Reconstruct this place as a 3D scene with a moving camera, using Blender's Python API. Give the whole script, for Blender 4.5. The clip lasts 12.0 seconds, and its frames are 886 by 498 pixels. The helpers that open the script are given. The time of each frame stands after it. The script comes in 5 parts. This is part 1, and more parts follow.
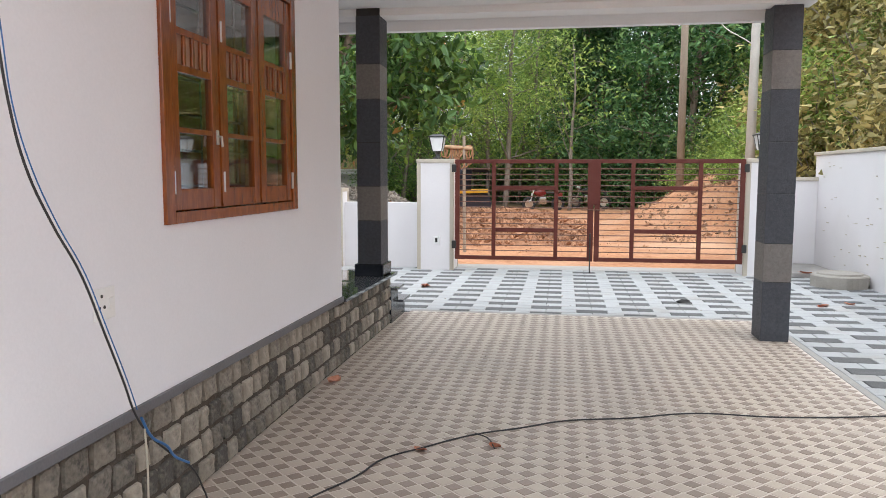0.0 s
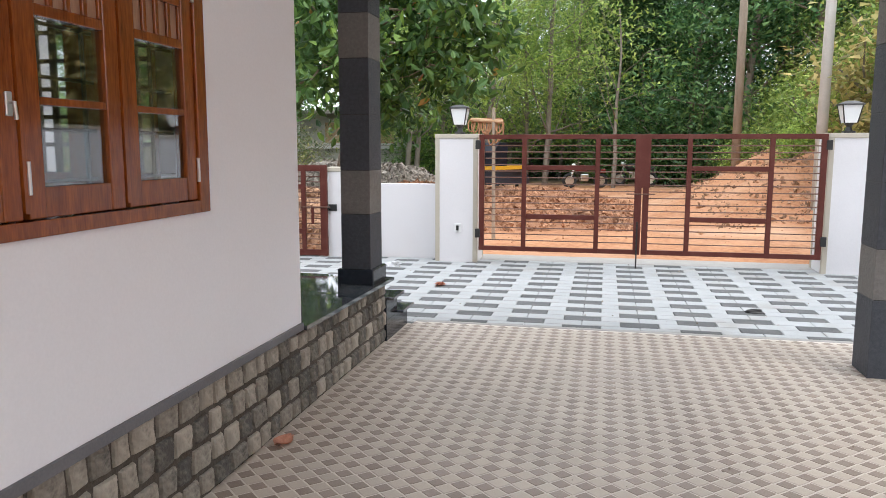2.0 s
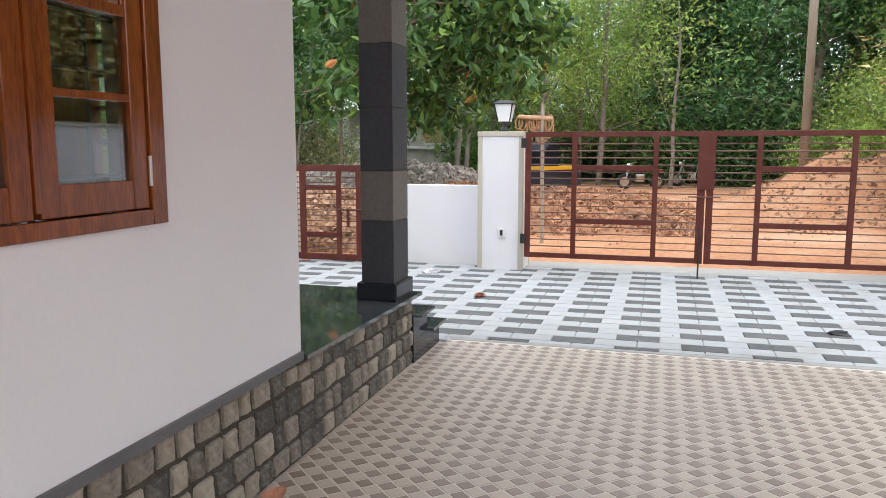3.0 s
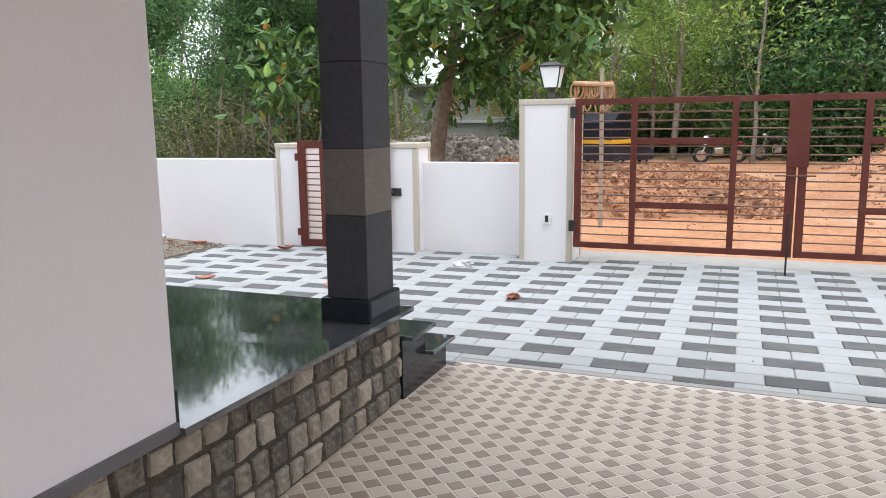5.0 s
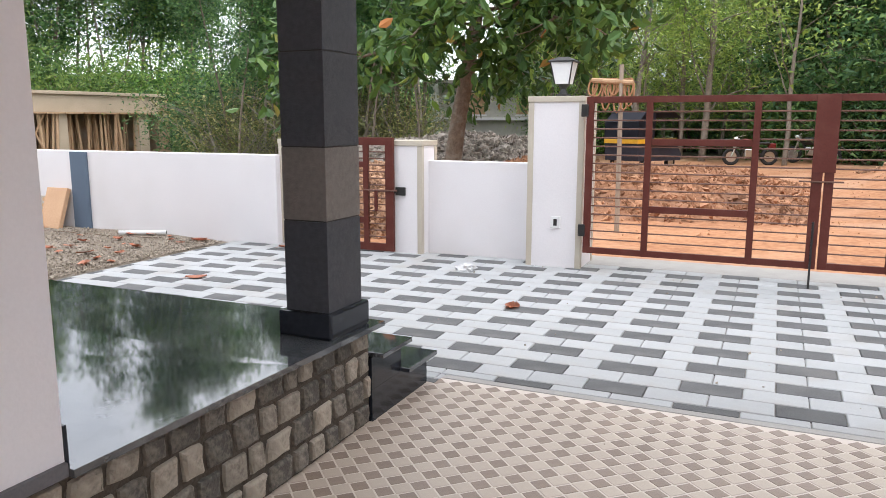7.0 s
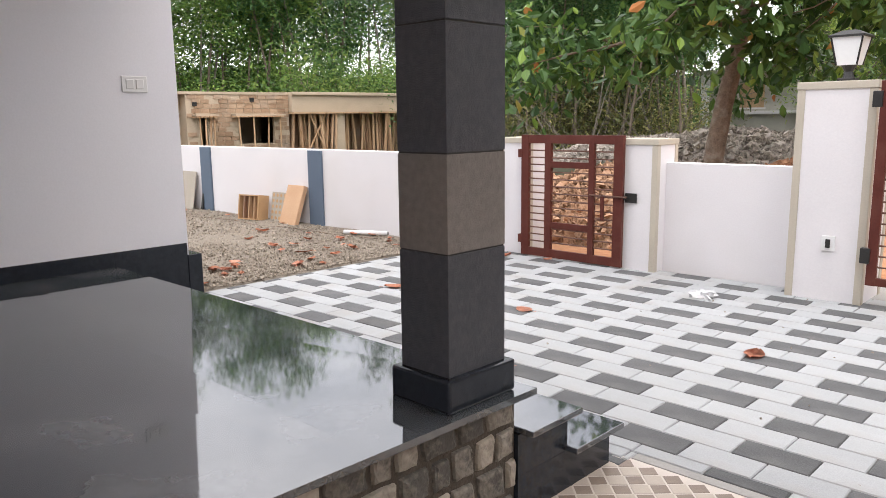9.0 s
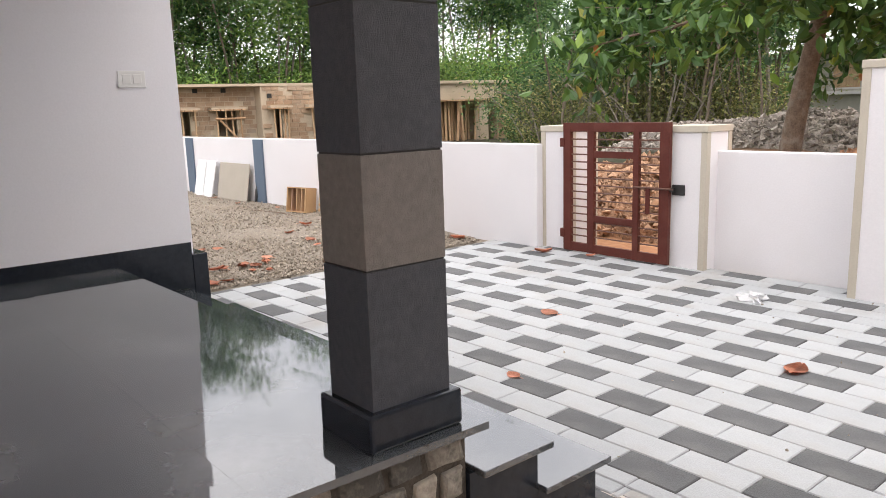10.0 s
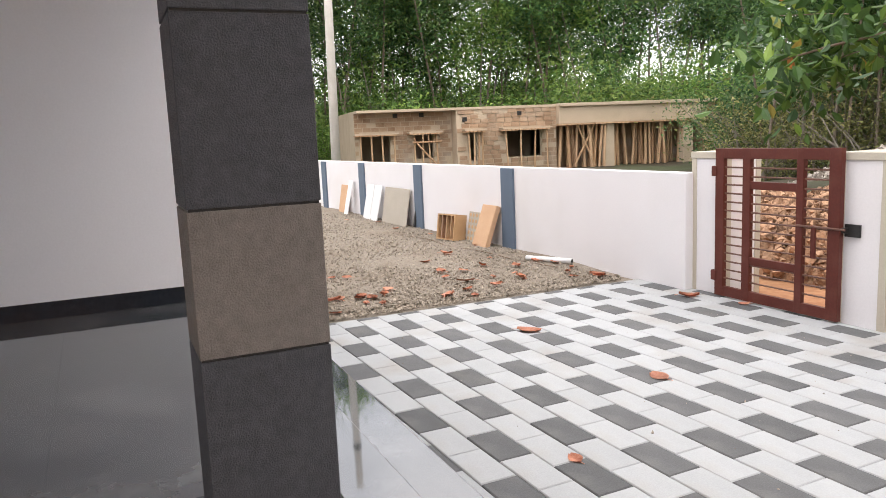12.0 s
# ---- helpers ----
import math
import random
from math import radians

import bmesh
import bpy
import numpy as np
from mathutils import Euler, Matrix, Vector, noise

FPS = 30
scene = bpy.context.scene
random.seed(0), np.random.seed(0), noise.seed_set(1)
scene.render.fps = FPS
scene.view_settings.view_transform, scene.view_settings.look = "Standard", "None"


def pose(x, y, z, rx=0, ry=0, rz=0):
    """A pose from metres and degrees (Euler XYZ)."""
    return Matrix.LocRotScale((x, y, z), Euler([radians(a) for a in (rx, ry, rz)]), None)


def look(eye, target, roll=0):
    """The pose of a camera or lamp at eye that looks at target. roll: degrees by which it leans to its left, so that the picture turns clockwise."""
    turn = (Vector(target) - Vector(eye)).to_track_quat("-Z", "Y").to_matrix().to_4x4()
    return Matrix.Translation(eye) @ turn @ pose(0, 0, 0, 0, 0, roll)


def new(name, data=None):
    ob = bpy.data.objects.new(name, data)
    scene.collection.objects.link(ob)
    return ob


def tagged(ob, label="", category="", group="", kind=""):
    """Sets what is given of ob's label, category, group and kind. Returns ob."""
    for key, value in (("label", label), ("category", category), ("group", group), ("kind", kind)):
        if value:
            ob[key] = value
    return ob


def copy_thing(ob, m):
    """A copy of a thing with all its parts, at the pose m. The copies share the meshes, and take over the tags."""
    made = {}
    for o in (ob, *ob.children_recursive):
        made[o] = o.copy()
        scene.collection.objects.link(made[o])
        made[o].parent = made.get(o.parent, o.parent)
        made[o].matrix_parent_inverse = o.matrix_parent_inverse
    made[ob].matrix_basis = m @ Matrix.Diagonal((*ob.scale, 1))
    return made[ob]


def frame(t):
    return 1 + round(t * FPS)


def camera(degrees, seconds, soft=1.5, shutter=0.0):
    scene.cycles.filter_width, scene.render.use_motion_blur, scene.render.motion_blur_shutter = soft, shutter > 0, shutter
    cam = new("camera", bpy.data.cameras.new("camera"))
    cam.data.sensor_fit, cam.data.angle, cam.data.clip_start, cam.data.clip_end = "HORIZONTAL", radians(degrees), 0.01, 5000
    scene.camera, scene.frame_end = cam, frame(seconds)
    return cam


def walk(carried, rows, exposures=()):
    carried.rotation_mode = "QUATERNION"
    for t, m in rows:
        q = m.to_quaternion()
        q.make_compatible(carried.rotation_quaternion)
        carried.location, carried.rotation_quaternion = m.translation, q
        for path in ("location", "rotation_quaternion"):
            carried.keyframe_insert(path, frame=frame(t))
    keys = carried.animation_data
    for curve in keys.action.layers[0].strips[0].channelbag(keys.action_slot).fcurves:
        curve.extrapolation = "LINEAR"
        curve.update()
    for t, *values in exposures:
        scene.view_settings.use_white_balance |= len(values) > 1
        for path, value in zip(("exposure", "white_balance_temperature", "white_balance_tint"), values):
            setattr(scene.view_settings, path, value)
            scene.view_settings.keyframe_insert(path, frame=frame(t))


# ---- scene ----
cam = camera(61.1, 12.0, soft=0.9)
PATH = [
    (0, (0.126, 0.314, 1.502), (-0.187, 2.28, 1.306), 0.1),
    (0.5, (0.117, 0.7, 1.483), (-0.198, 2.66, 1.245), 0.2),
    (1, (0.156, 1.13, 1.489), (-0.166, 3.085, 1.214), 0.4),
    (1.5, (0.158, 1.571, 1.476), (-0.182, 3.523, 1.203), 0.4),
    (2, (0.136, 1.92, 1.557), (-0.283, 3.857, 1.292), 0.1),
    (2.5, (0.182, 2.253, 1.58), (-0.323, 4.17, 1.321), 0.1),
    (3, (0.103, 2.656, 1.54), (-0.451, 4.56, 1.275), -0.0),
    (4.8, (0.118, 3.943, 1.496), (-0.63, 5.769, 1.169), -1.0),
    (5, (0.115, 4.05, 1.508), (-0.617, 5.882, 1.179), -0.7),
    (5.5, (0.189, 4.21, 1.519), (-0.539, 6.044, 1.195), -0.7),
    (6, (0.209, 4.293, 1.514), (-0.521, 6.127, 1.192), -0.6),
    (6.5, (0.222, 4.356, 1.509), (-0.508, 6.189, 1.18), -0.3),
    (8.5, (0.135, 5.276, 1.514), (-1.124, 6.791, 1.171), -0.1),
    (9, (0.066, 5.566, 1.506), (-1.303, 6.983, 1.163), -0.7),
    (9.5, (0.062, 5.851, 1.509), (-1.404, 7.166, 1.158), -1.6),
    (10, (0.133, 6.155, 1.515), (-1.38, 7.41, 1.144), -1.8),
    (10.5, (0.102, 6.454, 1.486), (-1.442, 7.668, 1.11), -2.0),
    (11, (0.051, 6.714, 1.51), (-1.59, 7.8, 1.153), -2.5),
    (11.5, (0.078, 6.95, 1.519), (-1.658, 7.886, 1.191), -2.8),
    (12, (0.072, 7.154, 1.528), (-1.737, 7.954, 1.232), -2.5),
]
walk(cam, [(t, look(eye, target, roll)) for t, eye, target, roll in PATH], [(0, 0.56, 6300, 9), (3, 0.62, 6250, 9), (5.5, 0.59, 6250, 10), (9, 0.61, 6700, 14), (12, 0.63, 6850, 14)])

# ---------------------------------------------------------------- light
world = bpy.data.worlds.new("sky")
scene.world = world
world.use_nodes = True
wn = world.node_tree
wn.nodes.clear()
sky = wn.nodes.new("ShaderNodeTexSky")
sky.sky_type = "NISHITA"
sky.sun_disc = False
sky.sun_elevation = radians(52)
sky.sun_rotation = radians(60)
sky.dust_density = 6.0
sky.air_density = 1.0
sky.ozone_density = 1.0
cloud = wn.nodes.new("ShaderNodeTexNoise")
cloud.inputs["Scale"].default_value = 2.2
cloud.inputs["Detail"].default_value = 5
cloud_ramp = wn.nodes.new("ShaderNodeValToRGB")
cloud_ramp.color_ramp.elements[0].position, cloud_ramp.color_ramp.elements[1].position = 0.3, 0.62
cloud_ramp.color_ramp.elements[0].color = (5.2, 6.0, 7.2, 1)
cloud_ramp.color_ramp.elements[1].color = (16.0, 16.2, 16.6, 1)
haze = wn.nodes.new("ShaderNodeMixRGB")
haze.inputs["Fac"].default_value = 0.8
bg = wn.nodes.new("ShaderNodeBackground")
bg.inputs["Strength"].default_value = 0.15
wo = wn.nodes.new("ShaderNodeOutputWorld")
wn.links.new(cloud.outputs["Fac"], cloud_ramp.inputs["Fac"])
wn.links.new(sky.outputs[0], haze.inputs[1])
wn.links.new(cloud_ramp.outputs[0], haze.inputs[2])
wn.links.new(haze.outputs[0], bg.inputs["Color"])
wn.links.new(bg.outputs[0], wo.inputs["Surface"])

sun = new("sun", bpy.data.lights.new("sun", "SUN"))
sun.data.energy = 0.6
sun.data.angle = radians(14)
sun.data.color = (1.0, 0.97, 0.93)
sun.matrix_world = look((0, 0, 20), (-7.5, 5.0, 0))


# ---------------------------------------------------------------- materials
def rgba(c):
    return (c[0], c[1], c[2], 1.0)


def surface(name, dark, light, rough=0.7, scale=6.0, fine=60.0, bump=0.2, metal=0.0, spec=0.5, per_object=0.0, per_island=0.0,
            stretch=(1, 1, 1), coat=0.0, dirt=None, dirt_scale=1.2, dirt_amount=0.4):
    """Two scales of noise between two colours, fine relief, optional stains and piece to piece change."""
    m = bpy.data.materials.new(name)
    m.use_nodes = True
    n, l = m.node_tree.nodes, m.node_tree.links
    p = n["Principled BSDF"]
    p.inputs["Roughness"].default_value = rough
    p.inputs["Metallic"].default_value = metal
    p.inputs["Specular IOR Level"].default_value = spec
    p.inputs["Coat Weight"].default_value = coat
    p.inputs["Coat Roughness"].default_value = 0.08
    tc = n.new("ShaderNodeTexCoord")
    mp = n.new("ShaderNodeMapping")
    mp.inputs["Scale"].default_value = stretch
    l.new(tc.outputs["Object"], mp.inputs["Vector"])
    a, b = n.new("ShaderNodeTexNoise"), n.new("ShaderNodeTexNoise")
    for t, s, d in ((a, scale, 4), (b, fine, 3)):
        t.inputs["Scale"].default_value = s
        t.inputs["Detail"].default_value = d
        l.new(mp.outputs[0], t.inputs["Vector"])
    add = n.new("ShaderNodeMath")
    add.operation = "ADD"
    l.new(a.outputs["Fac"], add.inputs[0])
    l.new(b.outputs["Fac"], add.inputs[1])
    half = n.new("ShaderNodeMath")
    half.operation = "MULTIPLY_ADD"
    half.inputs[1].default_value, half.inputs[2].default_value = 1.1, -0.6
    l.new(add.outputs[0], half.inputs[0])
    fac = half
    for amount, kind in ((per_object, "ob"), (per_island, "is")):
        if amount:
            src = n.new("ShaderNodeObjectInfo") if kind == "ob" else n.new("ShaderNodeNewGeometry")
            ma = n.new("ShaderNodeMath")
            ma.operation = "MULTIPLY_ADD"
            ma.inputs[1].default_value = amount
            l.new(src.outputs["Random" if kind == "ob" else "Random Per Island"], ma.inputs[0])
            l.new(fac.outputs[0], ma.inputs[2])
            sb = n.new("ShaderNodeMath")
            sb.operation = "SUBTRACT"
            sb.inputs[1].default_value = amount / 2
            l.new(ma.outputs[0], sb.inputs[0])
            fac = sb
    mix = n.new("ShaderNodeMixRGB")
    mix.use_clamp = False
    cl = n.new("ShaderNodeClamp")
    l.new(fac.outputs[0], cl.inputs["Value"])
    l.new(cl.outputs[0], mix.inputs["Fac"])
    mix.inputs[1].default_value, mix.inputs[2].default_value = rgba(dark), rgba(light)
    out = mix.outputs[0]
    if dirt:
        dn = n.new("ShaderNodeTexNoise")
        dn.inputs["Scale"].default_value = dirt_scale
        dn.inputs["Detail"].default_value = 6
        l.new(mp.outputs[0], dn.inputs["Vector"])
        dr = n.new("ShaderNodeValToRGB")
        dr.color_ramp.elements[0].position, dr.color_ramp.elements[1].position = 0.5, 0.72
        dr.color_ramp.elements[1].color = (dirt_amount,) * 3 + (1,)
        l.new(dn.outputs["Fac"], dr.inputs["Fac"])
        dm = n.new("ShaderNodeMixRGB")
        l.new(dr.outputs[0], dm.inputs["Fac"])
        l.new(out, dm.inputs[1])
        dm.inputs[2].default_value = rgba(dirt)
        out = dm.outputs[0]
    l.new(out, p.inputs["Base Color"])
    if bump:
        bp = n.new("ShaderNodeBump")
        bp.inputs["Strength"].default_value = bump
        bp.inputs["Distance"].default_value = 0.01
        l.new(add.outputs[0], bp.inputs["Height"])
        l.new(bp.outputs[0], p.inputs["Normal"])
    return m


def foliage(name, colours, rough=0.5, through_light=0.35, spread=(0.85, 2.0)):
    """Leaves that differ one by one and let some light through."""
    m = bpy.data.materials.new(name)
    m.use_nodes = True
    n, l = m.node_tree.nodes, m.node_tree.links
    p = n["Principled BSDF"]
    p.inputs["Roughness"].default_value = rough
    p.inputs["Specular IOR Level"].default_value = 0.35
    geo = n.new("ShaderNodeNewGeometry")
    ramp = n.new("ShaderNodeValToRGB")
    e = ramp.color_ramp.elements
    while len(e) < len(colours):
        e.new(0.5)
    for i, (pos, c) in enumerate(colours):
        e[i].position, e[i].color = pos, rgba(c)
    l.new(geo.outputs["Random Per Island"], ramp.inputs["Fac"])
    oi = n.new("ShaderNodeObjectInfo")
    hsv = n.new("ShaderNodeHueSaturation")
    mr = n.new("ShaderNodeMapRange")
    mr.inputs["To Min"].default_value, mr.inputs["To Max"].default_value = spread
    l.new(oi.outputs["Random"], mr.inputs["Value"])
    l.new(mr.outputs[0], hsv.inputs["Value"])
    l.new(ramp.outputs[0], hsv.inputs["Color"])
    l.new(hsv.outputs[0], p.inputs["Base Color"])
    tr = n.new("ShaderNodeBsdfTranslucent")
    l.new(hsv.outputs[0], tr.inputs["Color"])
    mx = n.new("ShaderNodeMixShader")
    mx.inputs[0].default_value = through_light
    l.new(p.outputs[0], mx.inputs[1])
    l.new(tr.outputs[0], mx.inputs[2])
    l.new(mx.outputs[0], n["Material Output"].inputs["Surface"])
    return m


WALL = surface("house_wall_paint", (0.765, 0.765, 0.80), (0.825, 0.825, 0.86), 0.6, 1.2, 90, 0.06)
WHITE = surface("compound_wall_paint", (0.71, 0.69, 0.695), (0.775, 0.752, 0.757), 0.7, 1.6, 70, 0.12, dirt=(0.6, 0.56, 0.5), dirt_scale=0.9, dirt_amount=0.25)
CEIL = surface("ceiling_paint", (0.8, 0.8, 0.8), (0.86, 0.86, 0.86), 0.7, 1.5, 60, 0.05)
TRIM = surface("beige_trim_paint", (0.46, 0.41, 0.33), (0.54, 0.49, 0.40), 0.65, 4, 80, 0.1)
SLATE = surface("slate_blue_paint", (0.085, 0.12, 0.17), (0.11, 0.15, 0.205), 0.6, 3, 60, 0.1)
STONE = surface("plinth_sandstone", (0.082, 0.078, 0.070), (0.40, 0.36, 0.30), 0.82, 9, 55, 0.9, per_object=1.2, dirt=(0.08, 0.075, 0.06), dirt_scale=7, dirt_amount=0.55)
MORTAR = surface("plinth_mortar", (0.05, 0.042, 0.034), (0.11, 0.093, 0.074), 0.95, 20, 90, 0.8)
COPING = surface("grey_coping", (0.11, 0.11, 0.12), (0.16, 0.16, 0.17), 0.6, 6, 90, 0.1)
GRANITE = surface("polished_black_granite", (0.028, 0.033, 0.038), (0.060, 0.068, 0.076), 0.042, 30, 240, 0.0, spec=0.8, dirt=(0.15, 0.155, 0.16), dirt_scale=2.6, dirt_amount=0.6)
CLAD = surface("flamed_dark_granite", (0.026, 0.030, 0.039), (0.072, 0.077, 0.090), 0.58, 40, 260, 0.5, spec=0.5)
TAUPE = surface("flamed_taupe_granite", (0.125, 0.115, 0.105), (0.23, 0.21, 0.192), 0.65, 40, 260, 0.5, spec=0.45)
WOOD = surface("varnished_teak", (0.10, 0.021, 0.004), (0.32, 0.082, 0.013), 0.2, 3.5, 24, 0.08, stretch=(6, 6, 0.7), coat=0.25)
WOODP = surface("teak_slats", (0.26, 0.14, 0.085), (0.42, 0.26, 0.17), 0.4, 4, 30, 0.08, stretch=(6, 6, 0.7), coat=0.3)
STEEL = surface("satin_steel", (0.55, 0.55, 0.53), (0.68, 0.68, 0.66), 0.3, 8, 90, 0.05, metal=1.0)
GATE = surface("red_brown_gate_paint", (0.080, 0.018, 0.012), (0.120, 0.028, 0.019), 0.5, 5, 60, 0.08, spec=0.3, dirt=(0.16, 0.08, 0.06), dirt_scale=5, dirt_amount=0.2)
GATEBAR = surface("brown_gate_bar_paint", (0.10, 0.045, 0.03), (0.17, 0.085, 0.06), 0.4, 6, 70, 0.08)
BLACKMETAL = surface("black_metal", (0.012, 0.012, 0.012), (0.03, 0.028, 0.026), 0.45, 9, 80, 0.1)
PAVER_W = surface("pale_paver", (0.335, 0.348, 0.352), (0.44, 0.453, 0.456), 0.75, 3.5, 130, 0.3, per_object=0.35, dirt=(0.31, 0.28, 0.24), dirt_scale=2.3, dirt_amount=0.55)
PAVER_WS = surface("pale_paver_far", (0.335, 0.348, 0.352), (0.44, 0.453, 0.456), 0.75, 3.5, 130, 0.3, per_island=0.35, dirt=(0.31, 0.28, 0.24), dirt_scale=2.3, dirt_amount=0.55)
PAVER_D = surface("dark_paver", (0.070, 0.072, 0.073), (0.135, 0.137, 0.138), 0.8, 5, 140, 0.35, per_object=0.35, dirt=(0.2, 0.19, 0.17), dirt_scale=3, dirt_amount=0.35)
PAVER_DS = surface("dark_paver_far", (0.070, 0.072, 0.073), (0.135, 0.137, 0.138), 0.8, 5, 140, 0.35, per_island=0.35, dirt=(0.2, 0.19, 0.17), dirt_scale=3, dirt_amount=0.35)
JOINT = surface("sand_joint", (0.20, 0.19, 0.17), (0.30, 0.28, 0.25), 0.95, 10, 120, 0.4)
TILE_D = surface("brown_floor_tile", (0.20, 0.150, 0.115), (0.31, 0.24, 0.19), 0.42, 2.5, 150, 0.15, per_island=0.5, per_object=0.4, dirt=(0.3, 0.25, 0.2), dirt_scale=1.1, dirt_amount=0.5)
TILE_L = surface("beige_floor_tile", (0.43, 0.365, 0.30), (0.53, 0.46, 0.385), 0.42, 2.5, 150, 0.15, per_island=0.35, per_object=0.3, dirt=(0.34, 0.29, 0.25), dirt_scale=1.1, dirt_amount=0.5)
GROUT = surface("pale_grout", (0.58, 0.52, 0.46), (0.68, 0.62, 0.56), 0.8, 8, 120, 0.2)
KERB = surface("grey_edging", (0.30, 0.29, 0.27), (0.40, 0.385, 0.36), 0.85, 6, 100, 0.3)
POLE_CONC = surface("pale_pole_concrete", (0.44, 0.42, 0.38), (0.60, 0.57, 0.52), 0.9, 3, 60, 0.4, dirt=(0.3, 0.27, 0.22), dirt_scale=1.3, dirt_amount=0.4)
CONCRETE = surface("raw_concrete", (0.30, 0.28, 0.25), (0.44, 0.41, 0.36), 0.9, 3, 60, 0.4, dirt=(0.2, 0.17, 0.13), dirt_scale=1.3, dirt_amount=0.4)
BLOCK = surface("laterite_block", (0.26, 0.16, 0.095), (0.47, 0.335, 0.225), 0.95, 2.5, 30, 0.6, per_island=0.6, dirt=(0.42, 0.38, 0.32), dirt_scale=0.7, dirt_amount=0.7)
RENDERED = surface("cement_render", (0.42, 0.335, 0.24), (0.56, 0.455, 0.335), 0.95, 1.5, 20, 0.4)
PLANKW = surface("rough_timber", (0.36, 0.21, 0.11), (0.62, 0.43, 0.27), 0.85, 4, 40, 0.3, per_object=0.6, per_island=0.4, stretch=(3, 3, 0.5))
# plaster colour darkened to stand for the shade inside the room
DARKROOM = surface("shade_darkened_plaster", (0.22, 0.20, 0.18), (0.30, 0.27, 0.24), 0.9, 2, 30, 0.2)
GRAVEL = surface("gravel_bed", (0.15, 0.125, 0.095), (0.34, 0.29, 0.23), 0.95, 26, 110, 1.0, dirt=(0.2, 0.14, 0.09), dirt_scale=1.2, dirt_amount=0.5)
PEBBLE = surface("gravel_stones", (0.19, 0.16, 0.125), (0.42, 0.36, 0.29), 0.9, 20, 90, 0.4, per_island=0.9)
RUBBLE = surface("rubble_stone", (0.16, 0.135, 0.115), (0.50, 0.44, 0.375), 0.95, 4, 40, 0.6, per_island=0.8)
LATERITE = surface("laterite_lumps", (0.13, 0.07, 0.04), (0.55, 0.33, 0.20), 0.95, 4, 40, 0.6, per_island=0.8)
HEAPSTONE = surface("heaped_laterite", (0.22, 0.095, 0.045), (0.56, 0.30, 0.17), 0.95, 3, 40, 0.7, per_island=0.7, dirt=(0.13, 0.07, 0.045), dirt_scale=0.9, dirt_amount=0.8)
CLOD = surface("earth_clods", (0.40, 0.19, 0.095), (0.62, 0.36, 0.21), 0.95, 4, 40, 0.6, per_island=0.7)
BARK = surface("bark", (0.10, 0.075, 0.055), (0.26, 0.205, 0.16), 0.95, 5, 40, 0.9, stretch=(1, 1, 0.4))
BARK_RED = surface("red_brown_bark", (0.09, 0.06, 0.042), (0.31, 0.225, 0.165), 0.95, 9, 45, 1.0, dirt=(0.36, 0.33, 0.28), dirt_scale=5, dirt_amount=0.6)
BARK_PALE = surface("pale_bark", (0.10, 0.085, 0.068), (0.33, 0.29, 0.24), 0.95, 3, 30, 0.5, stretch=(1, 1, 0.5))
LEAF_FALLEN = surface("fallen_leaf", (0.40, 0.13, 0.06), (0.66, 0.32, 0.21), 0.6, 12, 60, 0.2, per_object=0.7, per_island=0.6)
CABLE = surface("cable_rubber", (0.012, 0.012, 0.014), (0.03, 0.03, 0.032), 0.5, 9, 90, 0.05)
CABLE_BLUE = surface("blue_cable", (0.02, 0.10, 0.28), (0.04, 0.16, 0.4), 0.45, 9, 90, 0.05)
CABLE_PALE = surface("pale_cable", (0.4, 0.37, 0.3), (0.5, 0.47, 0.4), 0.5, 9, 90, 0.05)
PLASTIC_W = surface("white_plastic", (0.74, 0.74, 0.73), (0.8, 0.8, 0.79), 0.35, 4, 60, 0.02)
CARD = surface("cardboard", (0.42, 0.25, 0.12), (0.55, 0.35, 0.19), 0.85, 5, 50, 0.15)
BOARD = surface("beige_board", (0.36, 0.32, 0.26), (0.45, 0.40, 0.33), 0.7, 3, 50, 0.1)
PLYW = surface("orange_board", (0.48, 0.28, 0.155), (0.64, 0.42, 0.26), 0.7, 3, 50, 0.1, stretch=(1, 6, 1))
RICK_BLUE = surface("dark_canopy", (0.010, 0.013, 0.026), (0.024, 0.027, 0.046), 0.55, 4, 50, 0.1)
RICK_YEL = surface("yellow_body_paint", (0.62, 0.33, 0.02), (0.72, 0.42, 0.04), 0.35, 4, 50, 0.03)
RUBBER = surface("tyre_rubber", (0.012, 0.012, 0.012), (0.03, 0.03, 0.03), 0.85, 9, 60, 0.2)
BIKE_RED = surface("red_tank_paint", (0.16, 0.02, 0.02), (0.22, 0.03, 0.028), 0.25, 4, 50, 0.02)

LEAF_BIG = foliage("big_leaf_green", [(0.0, (0.024, 0.055, 0.016)), (0.5, (0.052, 0.108, 0.026)), (0.9, (0.095, 0.165, 0.036)), (0.965, (0.17, 0.26, 0.045)), (0.99, (0.19, 0.25, 0.045)), (0.998, (0.40, 0.15, 0.05))], rough=0.42, through_light=0.3, spread=(1.3, 1.4))
LEAF_DARK = foliage("forest_leaf_dark", [(0.0, (0.022, 0.060, 0.024)), (0.5, (0.055, 0.125, 0.042)), (1.0, (0.14, 0.225, 0.07))])
LEAF_MID = foliage("forest_leaf_mid", [(0.0, (0.045, 0.10, 0.026)), (0.5, (0.10, 0.19, 0.04)), (1.0, (0.21, 0.29, 0.07))])
LEAF_LIGHT = foliage("feathery_leaf_light", [(0.0, (0.08, 0.14, 0.03)), (0.5, (0.17, 0.25, 0.05)), (1.0, (0.32, 0.38, 0.10))])
